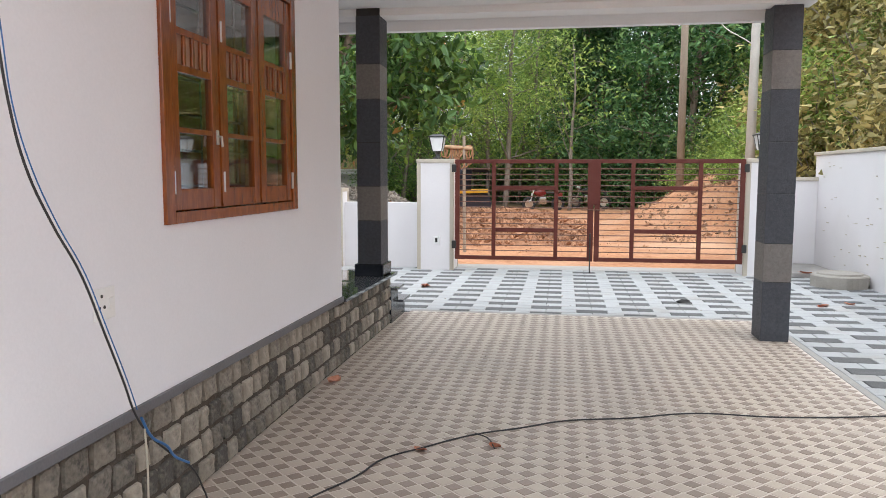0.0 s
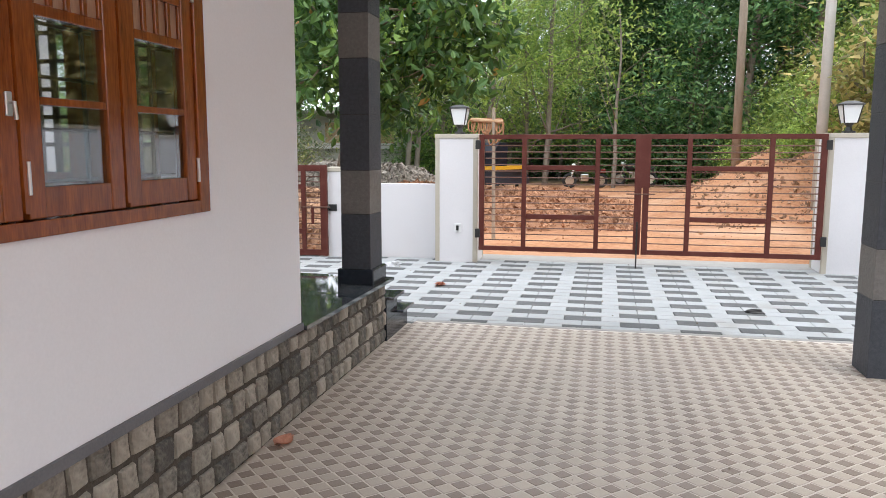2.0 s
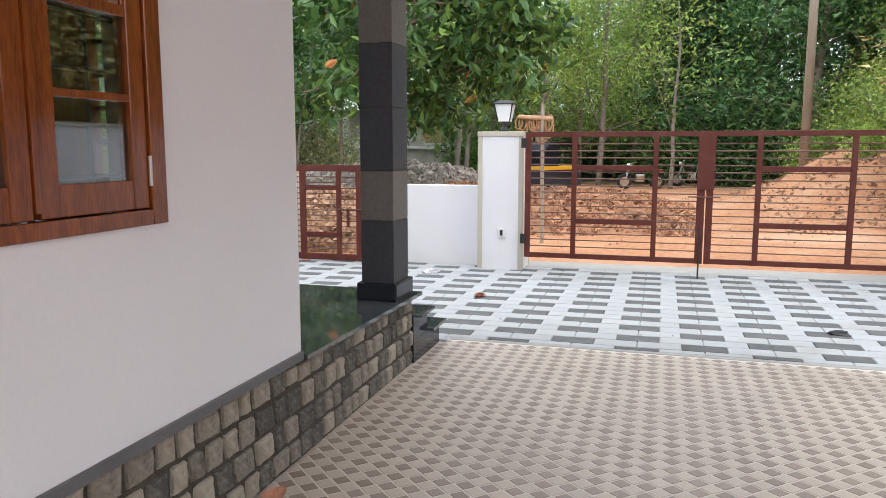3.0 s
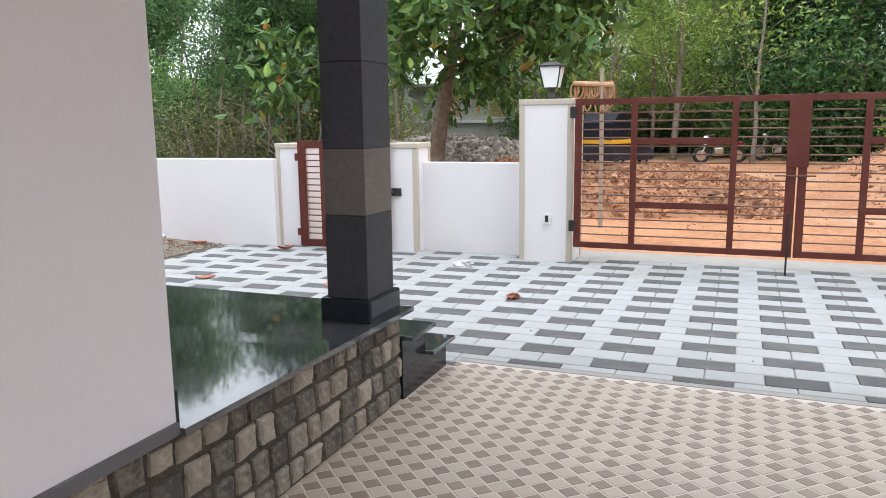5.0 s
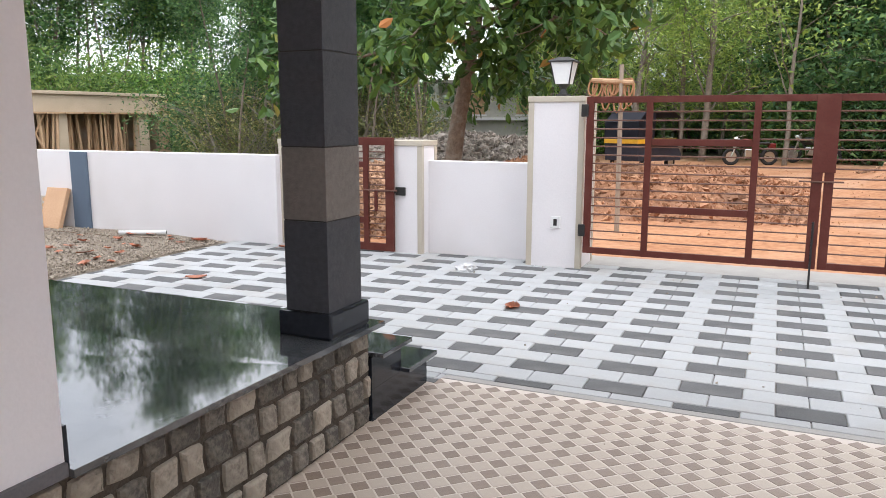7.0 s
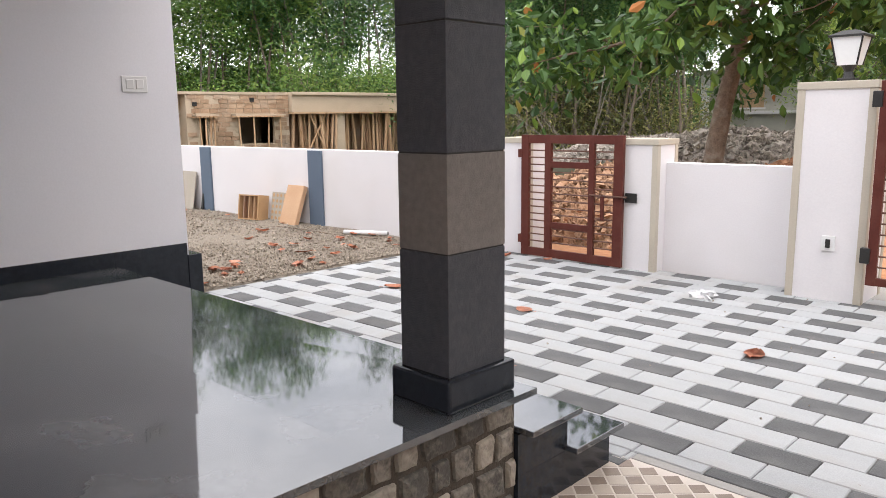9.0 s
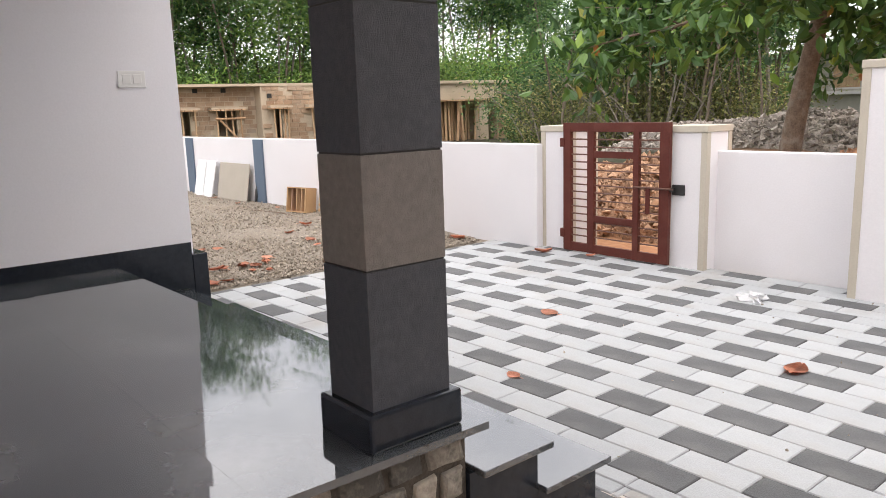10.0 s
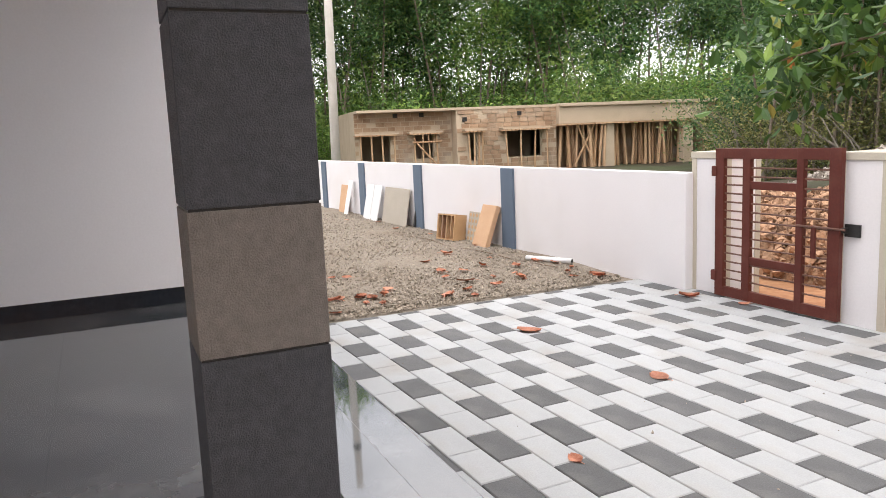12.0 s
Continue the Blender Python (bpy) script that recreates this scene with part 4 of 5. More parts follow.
# ragged tree line far behind
hill = []
for i in range(120):
    a = radians(-60 + 200 * i / 119)
    for j, (d, h) in enumerate(((95, -1), (97, 4.5), (103, 7.0))):
        hh = h + (3.0 * noise.noise(Vector((i * 0.21, j * 3.1, 1))) + 1.6 * noise.noise(Vector((i * 0.8, j, 5))) if j else 0)
        hill.append((-d * math.sin(a), d * math.cos(a), hh))
hf = [(i * 3 + j, i * 3 + j + 3, i * 3 + j + 4, i * 3 + j + 1) for i in range(119) for j in range(2)]
HILL = surface("far_woods", (0.010, 0.024, 0.012), (0.035, 0.065, 0.025), 0.95, 0.5, 2.5, 1.0)
tagged(new("backdrop", raw_mesh("backdrop", hill, hf, HILL, True)), "dark wooded rise far behind the trees", "far woods", kind="structure")


# ---------------------------------------------------------------- rubble and earth outside
def stones(name, count, seed, spot, size, material, label, category, mound=None):
    """Irregular broken lumps in one mesh, over an uneven mound where one is given. spot(rs) gives the place."""
    rs = np.random.RandomState(seed)
    base = [(1, 0, 0), (-1, 0, 0), (0, 1, 0), (0, -1, 0), (0, 0, 1), (0, 0, -1)]
    faces = [(0, 2, 4), (2, 1, 4), (1, 3, 4), (3, 0, 4), (2, 0, 5), (1, 2, 5), (3, 1, 5), (0, 3, 5)]
    v, f = [], []
    if mound:
        x0, x1, y0, y1, top = mound
        nx, ny = int((x1 - x0) / 0.11), int((y1 - y0) / 0.11)
        for j in range(ny + 1):
            for i in range(nx + 1):
                x, y = x0 + (x1 - x0) * i / nx, y0 + (y1 - y0) * j / ny
                rough = 0.10 * noise.noise(Vector((x * 2.3, y * 2.3, seed))) + 0.06 * noise.noise(Vector((x * 7, y * 7, seed)))
                v.append((x + rs.uniform(-0.04, 0.04), y + rs.uniform(-0.04, 0.04), ground_height(x, y) - 0.06 + max(0, top(x, y) * (1 + rough * 1.5) + rough * min(1, top(x, y) * 3))))
        f += [(j * (nx + 1) + i, j * (nx + 1) + i + 1, (j + 1) * (nx + 1) + i + 1, (j + 1) * (nx + 1) + i) for j in range(ny) for i in range(nx)]
    for i in range(count):
        x, y, z = spot(rs)
        s = size * (0.45 + 1.5 * rs.uniform() ** 3)
        e = Euler(rs.uniform(0, 6.28, 3)).to_matrix()
        sc = rs.uniform(0.6, 1.3, 3)
        o = len(v)
        for b in base:
            k = Vector([b[q] * sc[q] * s * rs.uniform(0.6, 1.1) + rs.uniform(-0.45, 0.45) * s for q in range(3)])
            k = e @ k
            v.append((x + k.x, y + k.y, z + k.z))
        f += [tuple(o + q for q in fc) for fc in faces]
    return tagged(new(name, raw_mesh(name, v, f, material)), label, category, kind="stuff")


def heap(x0, x1, y0, y1, h):
    """The outline of a heap, and a chooser of places on it."""
    def top(x, y):
        u, w = (x - x0) / (x1 - x0), (y - y0) / (y1 - y0)
        return h * math.sin(math.pi * min(1, max(0, w))) ** 0.7 * (0.92 + 0.08 * math.sin(u * 11 + 1) + 0.16 * noise.noise(Vector((x * 0.8, y * 0.8, 3)))) * max(0, min(1, 6 * u, 6 * (1 - u)))

    def spot(rs):
        x, y = rs.uniform(x0, x1), rs.uniform(y0, y1)
        rough = 0.10 * noise.noise(Vector((x * 2.3, y * 2.3, 1)))
        return x, y, ground_height(x, y) + max(0, top(x, y) * (1 + rough)) - 0.02 + rs.uniform(0, 0.03)
    return spot, (x0, x1, y0, y1, top)


def loose(x0, x1, y0, y1):
    def spot(rs):
        x, y = rs.uniform(x0, x1), rs.uniform(y0, y1)
        return x, y, ground_height(x, y) + 0.01
    return spot


at, under = heap(-12.4, -3.9, 20.7, 26.2, 0.88)
stones("rubble_heap", 13000, 61, at, 0.055, RUBBLE, "grey-brown heap of broken stone and rubble behind the wall", "rubble", under)
stones("earth_lumps", 1500, 62, loose(-5, 4.5, 14.5, 32), 0.02, CLOD, "red laterite clods on the bare ground", "earth clods")
at, under = heap(-5.6, 0.9, 16.0, 24.5, 0.5)
stones("laterite_heap", 5200, 63, at, 0.048, HEAPSTONE, "low heap of red laterite stones outside the gate", "stone heap", under)
at, under = heap(-8.0, -3.6, 13.2, 15.8, 0.84)
stones("spoil_stones", 6500, 66, at, 0.04, LATERITE, "orange-brown spoil heap just outside the small gate", "spoil heap", under)
stones("spoil_bank_clods", 3200, 67, loose(2.2, 7.6, 16.5, 29), 0.045, LATERITE, "brown earth clods on the spoil bank", "earth clods")
stones("bank_stones", 260, 64, loose(5.4, 9, 8, 30), 0.12, LATERITE, "loose laterite stones on the cut bank", "stones")
stones("rock", 4, 65, lambda rs: (rs.uniform(-3.5, -0.5), rs.uniform(24, 27), 0.12), 0.28, LATERITE, "brown boulders beside the vehicles", "rocks")


# ---------------------------------------------------------------- poles and lines
def pole(x, y, top, r, mat, label, lean=(0, 0)):
    z = ground_height(x, y) - 0.3
    ob = thing("utility_pole", pose(x, y, z), label, "pole", "poles")
    part("shaft", tube(bmesh.new(), [(0, 0, 0), (lean[0] * 0.5, lean[1] * 0.5, top * 0.5), (lean[0], lean[1], top)], [r, r * 0.85, r * 0.7], 10), mat, ob, smooth=True)
    part("collar", tube(bmesh.new(), [(lean[0] * 0.86, lean[1] * 0.86, top * 0.86), (lean[0] * 0.865, lean[1] * 0.865, top * 0.875)], r * 0.9, 10), BLACKMETAL, ob)
    return ob


pole(4.12, 17.6, 8.4, 0.108, POLE_CONC, "pale grey concrete utility pole", (0.05, 0.0))
pole(3.78, 25.1, 10.2, 0.13, POLEWOOD, "weathered grey-brown timber pole", (0.02, 0.0))
pole(-18.0, 12.35, 8.5, 0.125, POLE_CONC, "pale grey concrete utility pole behind the wall", (0.2, 0.06))


def cable_curve(name, points, r, mat, label, category="cable"):
    cu = bpy.data.curves.new(name, "CURVE")
    cu.dimensions = "3D"
    cu.bevel_depth, cu.bevel_resolution, cu.resolution_u = r, 2, 6
    sp = cu.splines.new("BEZIER")
    sp.bezier_points.add(len(points) - 1)
    for b, p in zip(sp.bezier_points, points):
        b.co = p
        b.handle_left_type = b.handle_right_type = "AUTO"
    cu.materials.append(mat)
    tmp = bpy.data.objects.new("tmp", cu)
    me = bpy.data.meshes.new_from_object(tmp)
    me.name = name
    bpy.data.objects.remove(tmp)
    return tagged(new(name, me), label, category)


cable_curve("overhead_cable", [(3.8, 25.1, 8.6), (3.98, 21.4, 5.7), (4.14, 17.7, 4.3)], 0.012, CABLE_PALE, "slack pale service cable between two poles")

# bamboo rail with rope loops behind the gate pillar
rail = thing("rope_rail", pose(-1.9, 15.0, 0), "brown post and rail hung with coils of rope", "rope rail")
part("post", tube(bmesh.new(), [(0.12, 0, -0.2), (0.10, 0, 2.26)], [0.036, 0.030], 8), POLEWOOD, rail)
part("rail", tube(bmesh.new(), [(-0.30, 0, 2.06), (0.26, 0, 2.02)], 0.035, 8), PLANKW, rail)
rr = random.Random(4)
ROPE = surface("brown_rope", (0.22, 0.10, 0.045), (0.44, 0.23, 0.115), 0.9, 12, 90, 0.5)
for k in range(11):
    x = -0.27 + k * 0.05 + rr.uniform(-0.03, 0.03)
    d = rr.uniform(0.14, 0.42)
    lp = bmesh.new()
    tube(lp, [(x + 0.06 * math.sin(a), 0.05 * math.cos(a), 2.05 - d / 2 + (d / 2 + 0.03) * math.cos(a)) for a in [i * 2 * math.pi / 12 for i in range(13)]], 0.013, 6)
    part("rope_coil", lp, ROPE, rail, "orange-brown rope coil")


# ---------------------------------------------------------------- vehicles beyond the gate
def wheel(parent, x, y, z, r, w):
    b = bmesh.new()
    n = 20
    prof = [(r * 0.62, -w / 2), (r * 0.92, -w / 2), (r, -w / 4), (r, w / 4), (r * 0.92, w / 2), (r * 0.62, w / 2)]
    rings = [[b.verts.new((x + q * math.cos(a), y + o, z + q * math.sin(a))) for q, o in prof] for a in [2 * math.pi * i / n for i in range(n)]]
    for i in range(n):
        p, q = rings[i], rings[(i + 1) % n]
        for j in range(len(prof)):
            k = (j + 1) % len(prof)
            b.faces.new((p[j], q[j], q[k], p[k]))
    t = part("wheel", b, RUBBER, parent, smooth=True)
    part("rim", tube(bmesh.new(), [(x, y - w * 0.35, z), (x, y + w * 0.35, z)], r * 0.64, 16), STEEL, t, "steel rim")


def rickshaw():
    ob = thing("auto_rickshaw", pose(-3.5, 28.5, ground_height(-3.5, 28.5), 0, 0, 62), "parked auto rickshaw with a dark blue canopy and yellow waist", "rickshaw")
    b = bmesh.new()
    prof = [(-1.25, 0.35), (-1.3, 0.95), (0.55, 0.95), (0.95, 0.85), (1.25, 0.5), (1.2, 0.3)]
    l = [b.verts.new((x, -0.62 if x < 0.6 else -0.35, z)) for x, z in prof]
    r = [b.verts.new((x, 0.62 if x < 0.6 else 0.35, z)) for x, z in prof]
    b.faces.new(l)
    b.faces.new(r[::-1])
    for i in range(6):
        j = (i + 1) % 6
        b.faces.new((l[j], l[i], r[i], r[j]))
    part("body", b, RICK_BLUE, ob)
    part("waist_band", boxed(-1.32, 0.56, -0.635, 0.635, 0.86, 0.99, 0.01), RICK_YEL, ob, "yellow waist band")
    c = bmesh.new()
    top = [(-1.32, 0.99), (-1.3, 1.5), (-1.0, 1.78), (0.4, 1.80), (0.75, 1.62)]
    lo = [c.verts.new((x, -0.63, z)) for x, z in top] + [c.verts.new((x, 0.63, z)) for x, z in top]
    for i in range(4):
        c.faces.new((lo[i], lo[i + 1], lo[i + 6], lo[i + 5]))
    c.faces.new((lo[0], lo[1], lo[2], c.verts.new((-0.5, -0.63, 1.75)), c.verts.new((-0.55, -0.63, 0.99))))
    c.faces.new((lo[5], lo[6], lo[7], c.verts.new((-0.5, 0.63, 1.75)), c.verts.new((-0.55, 0.63, 0.99))))
    bmesh.ops.solidify(c, geom=c.faces[:], thickness=0.03)
    part("canopy", c, RICK_BLUE, ob, "dark blue fabric canopy")
    for s in (-1, 1):
        part("canopy_post", tube(bmesh.new(), [(0.95, s * 0.45, 0.85), (0.72, s * 0.55, 1.64)], 0.02, 6), BLACKMETAL, ob)
        wheel(ob, -0.85, s * 0.55, 0.23, 0.23, 0.1)
    wheel(ob, 1.15, 0, 0.23, 0.23, 0.1)
    part("windscreen", boxed(0.84, 0.86, -0.45, 0.45, 0.9, 1.6), GLASS, ob)
    part("headlight", tube(bmesh.new(), [(1.2, 0, 0.62), (1.3, 0, 0.62)], 0.08, 12), STEEL, ob)
    part("seat", boxed(-1.1, -0.5, -0.55, 0.55, 0.75, 0.95, 0.04), BLACKMETAL, ob)


rickshaw()


def motorbike(x, y, rz, tank, label):
    ob = thing("motorbike", pose(x, y, ground_height(x, y), 0, 0, rz), label, "motorbike", "parked motorbikes")
    wheel(ob, -0.65, 0, 0.3, 0.3, 0.1)
    wheel(ob, 0.65, 0, 0.3, 0.3, 0.09)
    f = bmesh.new()
    tube(f, [(-0.65, 0, 0.3), (-0.2, 0, 0.42), (0.2, 0, 0.45), (0.42, 0, 0.85)], 0.04, 8)
    part("frame", f, BLACKMETAL, ob)
    for s in (-1, 1):
        part("fork", tube(bmesh.new(), [(0.65, s * 0.07, 0.3), (0.42, s * 0.07, 0.95)], 0.025, 8), STEEL, ob)
    t = bmesh.new()
    bmesh.ops.create_uvsphere(t, u_segments=16, v_segments=10, radius=1, matrix=Matrix.LocRotScale((0.15, 0, 0.78), None, (0.3, 0.14, 0.15)))
    part("tank", t, tank, ob, smooth=True)
    part("seat", boxed(-0.65, -0.08, -0.12, 0.12, 0.72, 0.82, 0.04), BLACKMETAL, ob)
    part("engine", boxed(-0.12, 0.22, -0.13, 0.13, 0.28, 0.58, 0.04), STEEL, ob)
    part("handlebar", tube(bmesh.new(), [(0.3, -0.36, 1.05), (0.42, -0.12, 1.0), (0.42, 0.12, 1.0), (0.3, 0.36, 1.05)], 0.016, 8), STEEL, ob)
    part("headlight", tube(bmesh.new(), [(0.46, 0, 0.92), (0.58, 0, 0.9)], 0.09, 12), STEEL, ob)
    part("tail", boxed(-0.85, -0.6, -0.08, 0.08, 0.6, 0.78, 0.03), tank, ob)


motorbike(-0.7, 33.0, 200, BIKE_RED, "parked motorbike with a red tank")
motorbike(1.3, 34.0, 160, BLACKMETAL, "parked dark motorbike with chrome parts")


# ---------------------------------------------------------------- buildings beyond the wall
def block_house():
    """Unfinished single-storey block house, timber props under its porch slab."""
    ob = thing("unfinished_house", pose(-34.5, 18.1, -0.3, 0, 0, 81), "unfinished block house with raw masonry and timber props", "house", kind="thing")
    L, H, P = 18.8, 3.05, 9.95
    openings = [(0.3, 1.7, 0.0, 2.0), (2.9, 3.85, 0.8, 2.0), (5.4, 5.8, 0.6, 2.0), (7.3, 9.15, 0.7, 2.0)]
    cuts = sorted({0.0, 4.8, P} | {o[0] for o in openings} | {o[1] for o in openings})
    rs = random.Random(8)

    def face(x):
        return 0.0 if x < 4.8 else -0.9

    for a, b in zip(cuts, cuts[1:]):
        hole = [o for o in openings if o[0] <= a + 0.01 and o[1] >= b - 0.01]
        y = face((a + b) / 2)
        for z0, z1 in ([(0, H)] if not hole else [(0, hole[0][2]), (hole[0][3], H)]):
            if z1 - z0 > 0.05:
                part("wall", boxed(a, b, y, y + 0.22, z0, z1), RENDERED, ob)
    v, f = [], []
    for row in range(14):
        x = -0.2 * (row % 2)
        while x < P - 0.1:
            w = rs.uniform(0.38, 0.46)
            a, b = max(0.02, x), min(P - 0.02, x + w - 0.035)
            z = 0.02 + row * 0.217
            bad = any(o[0] < b and o[1] > a and o[2] < z + 0.19 and o[3] > z for o in openings) or a < 4.8 < b
            if b - a > 0.1 and not bad and rs.random() < 0.94:
                y = face((a + b) / 2) - rs.uniform(0.02, 0.045)
                o = len(v)
                v += [(xx, yy, zz) for zz in (z, z + 0.185) for xx, yy in ((a, y), (b, y), (b, y + 0.05), (a, y + 0.05))]
                f += [tuple(o + i for i in q) for q in ((0, 3, 2, 1), (4, 5, 6, 7), (0, 1, 5, 4), (1, 2, 6, 5), (3, 0, 4, 7))]
            x += w
    bl = new("blockwork", raw_mesh("blockwork", v, f, BLOCK))
    bl.parent = ob
    tagged(bl, "courses of rough laterite blocks", kind="stuff")
    part("return_wall", boxed(4.8, 5.02, -0.68, 0.0, 0, H), RENDERED, ob)
    part("end_wall", boxed(0, 0.22, 0.22, 7.0, 0, H), RENDERED, ob)
    part("end_wall", boxed(L - 0.7, L, -1.2, 7.0, 0, H), BLOCK, ob)
    part("back_wall", boxed(0, L, 7.0, 7.2, 0, H), RENDERED, ob)
    part("inner_wall", boxed(P, L - 0.7, 0.1, 0.3, 0, H), BLOCK, ob)
    part("inner_wall", boxed(0.3, P, 2.6, 2.8, 0, H), RENDERED, ob)
    part("roof", boxed(0.0, P, -0.95, 7.2, H, H + 0.12), RENDERED, ob)
    part("beam", boxed(P, L - 0.65, -1.3, -0.9, H - 0.85, H - 0.02, 0.01), RENDERED, ob, "deep raw cement porch beam")
    part("roof", boxed(P, L, -1.42, 7.2, H - 0.02, H + 0.14, 0.02), RENDERED, ob, "raw cement porch roof slab")
    for x in (12.4, 16.9):
        part("column", boxed(x, x + 0.55, -1.25, -0.8, 0, H - 0.85), RENDERED, ob)
    for i in range(56):
        x = rs.uniform(10.1, 17.9)
        y = rs.uniform(-1.25, -0.2)
        part("prop", tube(bmesh.new(), [(x, y, 0), (x + rs.uniform(-0.22, 0.22), y, H - 0.85)], rs.uniform(0.055, 0.10), 6), PLANKW, ob)
    for a, b in ((10.8, 11.9), (11.9, 11.0)):
        part("brace", tube(bmesh.new(), [(a, -1.15, 0.1), (b, -1.15, 2.1)], 0.05, 6), PLANKW, ob)
    for i in range(9):
        x = P + i * 0.95
        part("plank", boxed(x, x + 0.9, -1.45, -0.5, H - 0.93, H - 0.86), PLANKW, ob)
    for o in openings:
        y = face((o[0] + o[1]) / 2)
        part("sunshade", boxed(o[0] - 0.35, o[1] + 0.35, y - 0.6, y, o[3] + 0.04, o[3] + 0.12), RENDERED, ob, "raw cement window hood")
        for k in range(int((o[1] - o[0] + 0.7) / 0.2)):
            xx = o[0] - 0.35 + k * 0.2
            part("plank", boxed(xx, xx + 0.16, y - 0.68 - rs.uniform(0, 0.1), y - 0.05, o[3] - 0.03, o[3] + 0.03), PLANKW, ob)
        for k in range(4):
            xx = o[0] - 0.1 + k * (o[1] - o[0] + 0.2) / 3
            part("prop", tube(bmesh.new(), [(xx, y - 0.5, 0), (xx + rs.uniform(-0.08, 0.08), y - 0.5, o[3])], 0.04, 6), PLANKW, ob)
    part("scaffold_pole", tube(bmesh.new(), [(2.7, -0.62, 1.6), (4.1, -0.62, 1.6)], 0.045, 6), PLANKW, ob)
    part("scaffold_pole", tube(bmesh.new(), [(2.9, -0.62, 1.55), (4.1, -0.62, 0.2)], 0.045, 6), PLANKW, ob)
    # solid black boxes on the wall stand for the shade in open vents
    for x, z in ((1.9, 2.8), (3.2, 2.8), (5.1, 2.5), (7.9, 2.7)):
        part("vent_hole", boxed(x, x + 0.22, face(x) - 0.055, face(x) + 0.01, z, z + 0.2), BLACKMETAL, ob)


block_house()


def far_house():
    ob = thing("small_house", pose(-15.0, 46.0, 0.92, 0, 0, 14), "weathered grey house with a brown shuttered window among trees", "house", kind="thing")
    w = bmesh.new()
    box(w, -3.6, 3.4, 0, 5, -1.6, 2.7)
    part("wall", w, POLE_CONC, ob)
    part("roof", boxed(-4.0, 3.8, -0.7, 5.4, 2.7, 2.9, 0.02), CONCRETE, ob)
    part("ledge", boxed(-3.8, 3.6, -0.25, 0.0, 0.62, 0.78), WHITE, ob)
    for x in (-1.1, 1.9):
        win = part("window", boxed(x - 0.6, x + 0.6, -0.04, 0.0, 0.95, 2.2, 0.01), PLANKW, ob, "brown timber shutters")
        part("frame", boxed(x - 0.68, x + 0.68, -0.03, 0.0, 0.87, 0.95), WHITE, win)
    for x in (-3.4, 3.2):
        part("pier", boxed(x - 0.2, x + 0.2, -0.65, -0.3, -1.6, 2.7), WHITE, ob)


far_house()


# ---------------------------------------------------------------- gravel yard west of the paving
gvx, gvy = np.arange(-24.0, -6.05, 0.3), np.arange(8.1, 12.05, 0.3)
gvv = [(min(x, -6.06), y, 0.012 + 0.02 * noise.noise(Vector((x, y, 0))) + 0.03 * smooth_step(-6.2, -7.5, x)) for y in gvy for x in gvx]
gvf = [(j * len(gvx) + i, j * len(gvx) + i + 1, (j + 1) * len(gvx) + i + 1, (j + 1) * len(gvx) + i) for j in range(len(gvy) - 1) for i in range(len(gvx) - 1)]
tagged(new("gravel", raw_mesh("gravel", gvv, gvf, GRAVEL, True)), "grey-brown gravel yard strewn with dead leaves", "gravel", kind="stuff")
tagged(part("yard_fill", boxed(-24, -6.06, 8.05, 12.0, -0.06, -0.01), GRAVEL), "packed soil under the gravel", "soil", kind="structure")


def gravel_spot(rs):
    x = -6.06 - 9.0 * rs.uniform() ** 1.7
    y = rs.uniform(8.2, 11.85)
    return x, y, 0.02 + 0.03 * smooth_step(-6.2, -7.5, x)


stones("gravel_stones", 24000, 71, gravel_spot, 0.0115, PEBBLE, "loose grey gravel stones", "gravel")


# ---------------------------------------------------------------- things leaning on the west wall
def leaning(name, x, w, h, t, mat, label, category, tilt=14, y=11.86, rz=1.5):
    ob = part(name, boxed(-w / 2, w / 2, 0, t, 0, h, min(0.006, t / 3)), mat)
    ob.matrix_world = pose(x, y - h * math.sin(radians(tilt)) - 0.02, 0.045, -tilt, 0, rz)
    return tagged(ob, label, category)


crate = thing("crate", pose(-9.74, 11.62, 0.045, -8, 0, 14), "open brown wooden crate leaning by the wall", "crate")
part("side", boxed(-0.24, -0.215, -0.12, 0.12, 0, 0.42), CARD, crate)
part("side", boxed(0.215, 0.24, -0.12, 0.12, 0, 0.42), CARD, crate)
part("back", boxed(-0.215, 0.215, 0.10, 0.12, 0, 0.42), PLYW, crate)
part("top", boxed(-0.24, 0.24, -0.12, 0.12, 0.42, 0.44), CARD, crate)
part("bottom", boxed(-0.215, 0.215, -0.12, 0.10, 0.0, 0.02), CARD, crate)
for k in range(3):
    part("divider", boxed(-0.12 + k * 0.12, -0.105 + k * 0.12, -0.115, 0.10, 0.02, 0.42), WOODP if k == 0 else PLANKW, crate)
crate.scale = (0.84, 0.9, 0.84)
jali = thing("pierced_block_panel", pose(-9.28, 11.74, 0.045, -10, 0, 2), "pale panel pierced with rows of round holes", "panel")
part("panel", boxed(-0.18, 0.18, 0, 0.03, 0, 0.43, 0.004), BOARD, jali)
for i in range(4):
    for j in range(5):
        part("hole", tube(bmesh.new(), [(-0.13 + i * 0.088, -0.004, 0.05 + j * 0.083), (-0.13 + i * 0.088, 0.001, 0.05 + j * 0.083)], 0.026, 10), CARD, jali)
ob = leaning("wooden_board", -8.90, 0.38, 0.58, 0.07, PLYW, "orange-brown wooden board leaning on the wall", "board", 20, 11.86)
leaning("beige_sheet", -12.25, 1.12, 0.64, 0.015, BOARD, "large beige sheet leaning on the wall", "sheet", 10, 11.80)
leaning("white_panel", -13.55, 0.36, 0.66, 0.02, PLASTIC_W, "narrow white panel leaning on the wall", "panel", 12, 11.76)
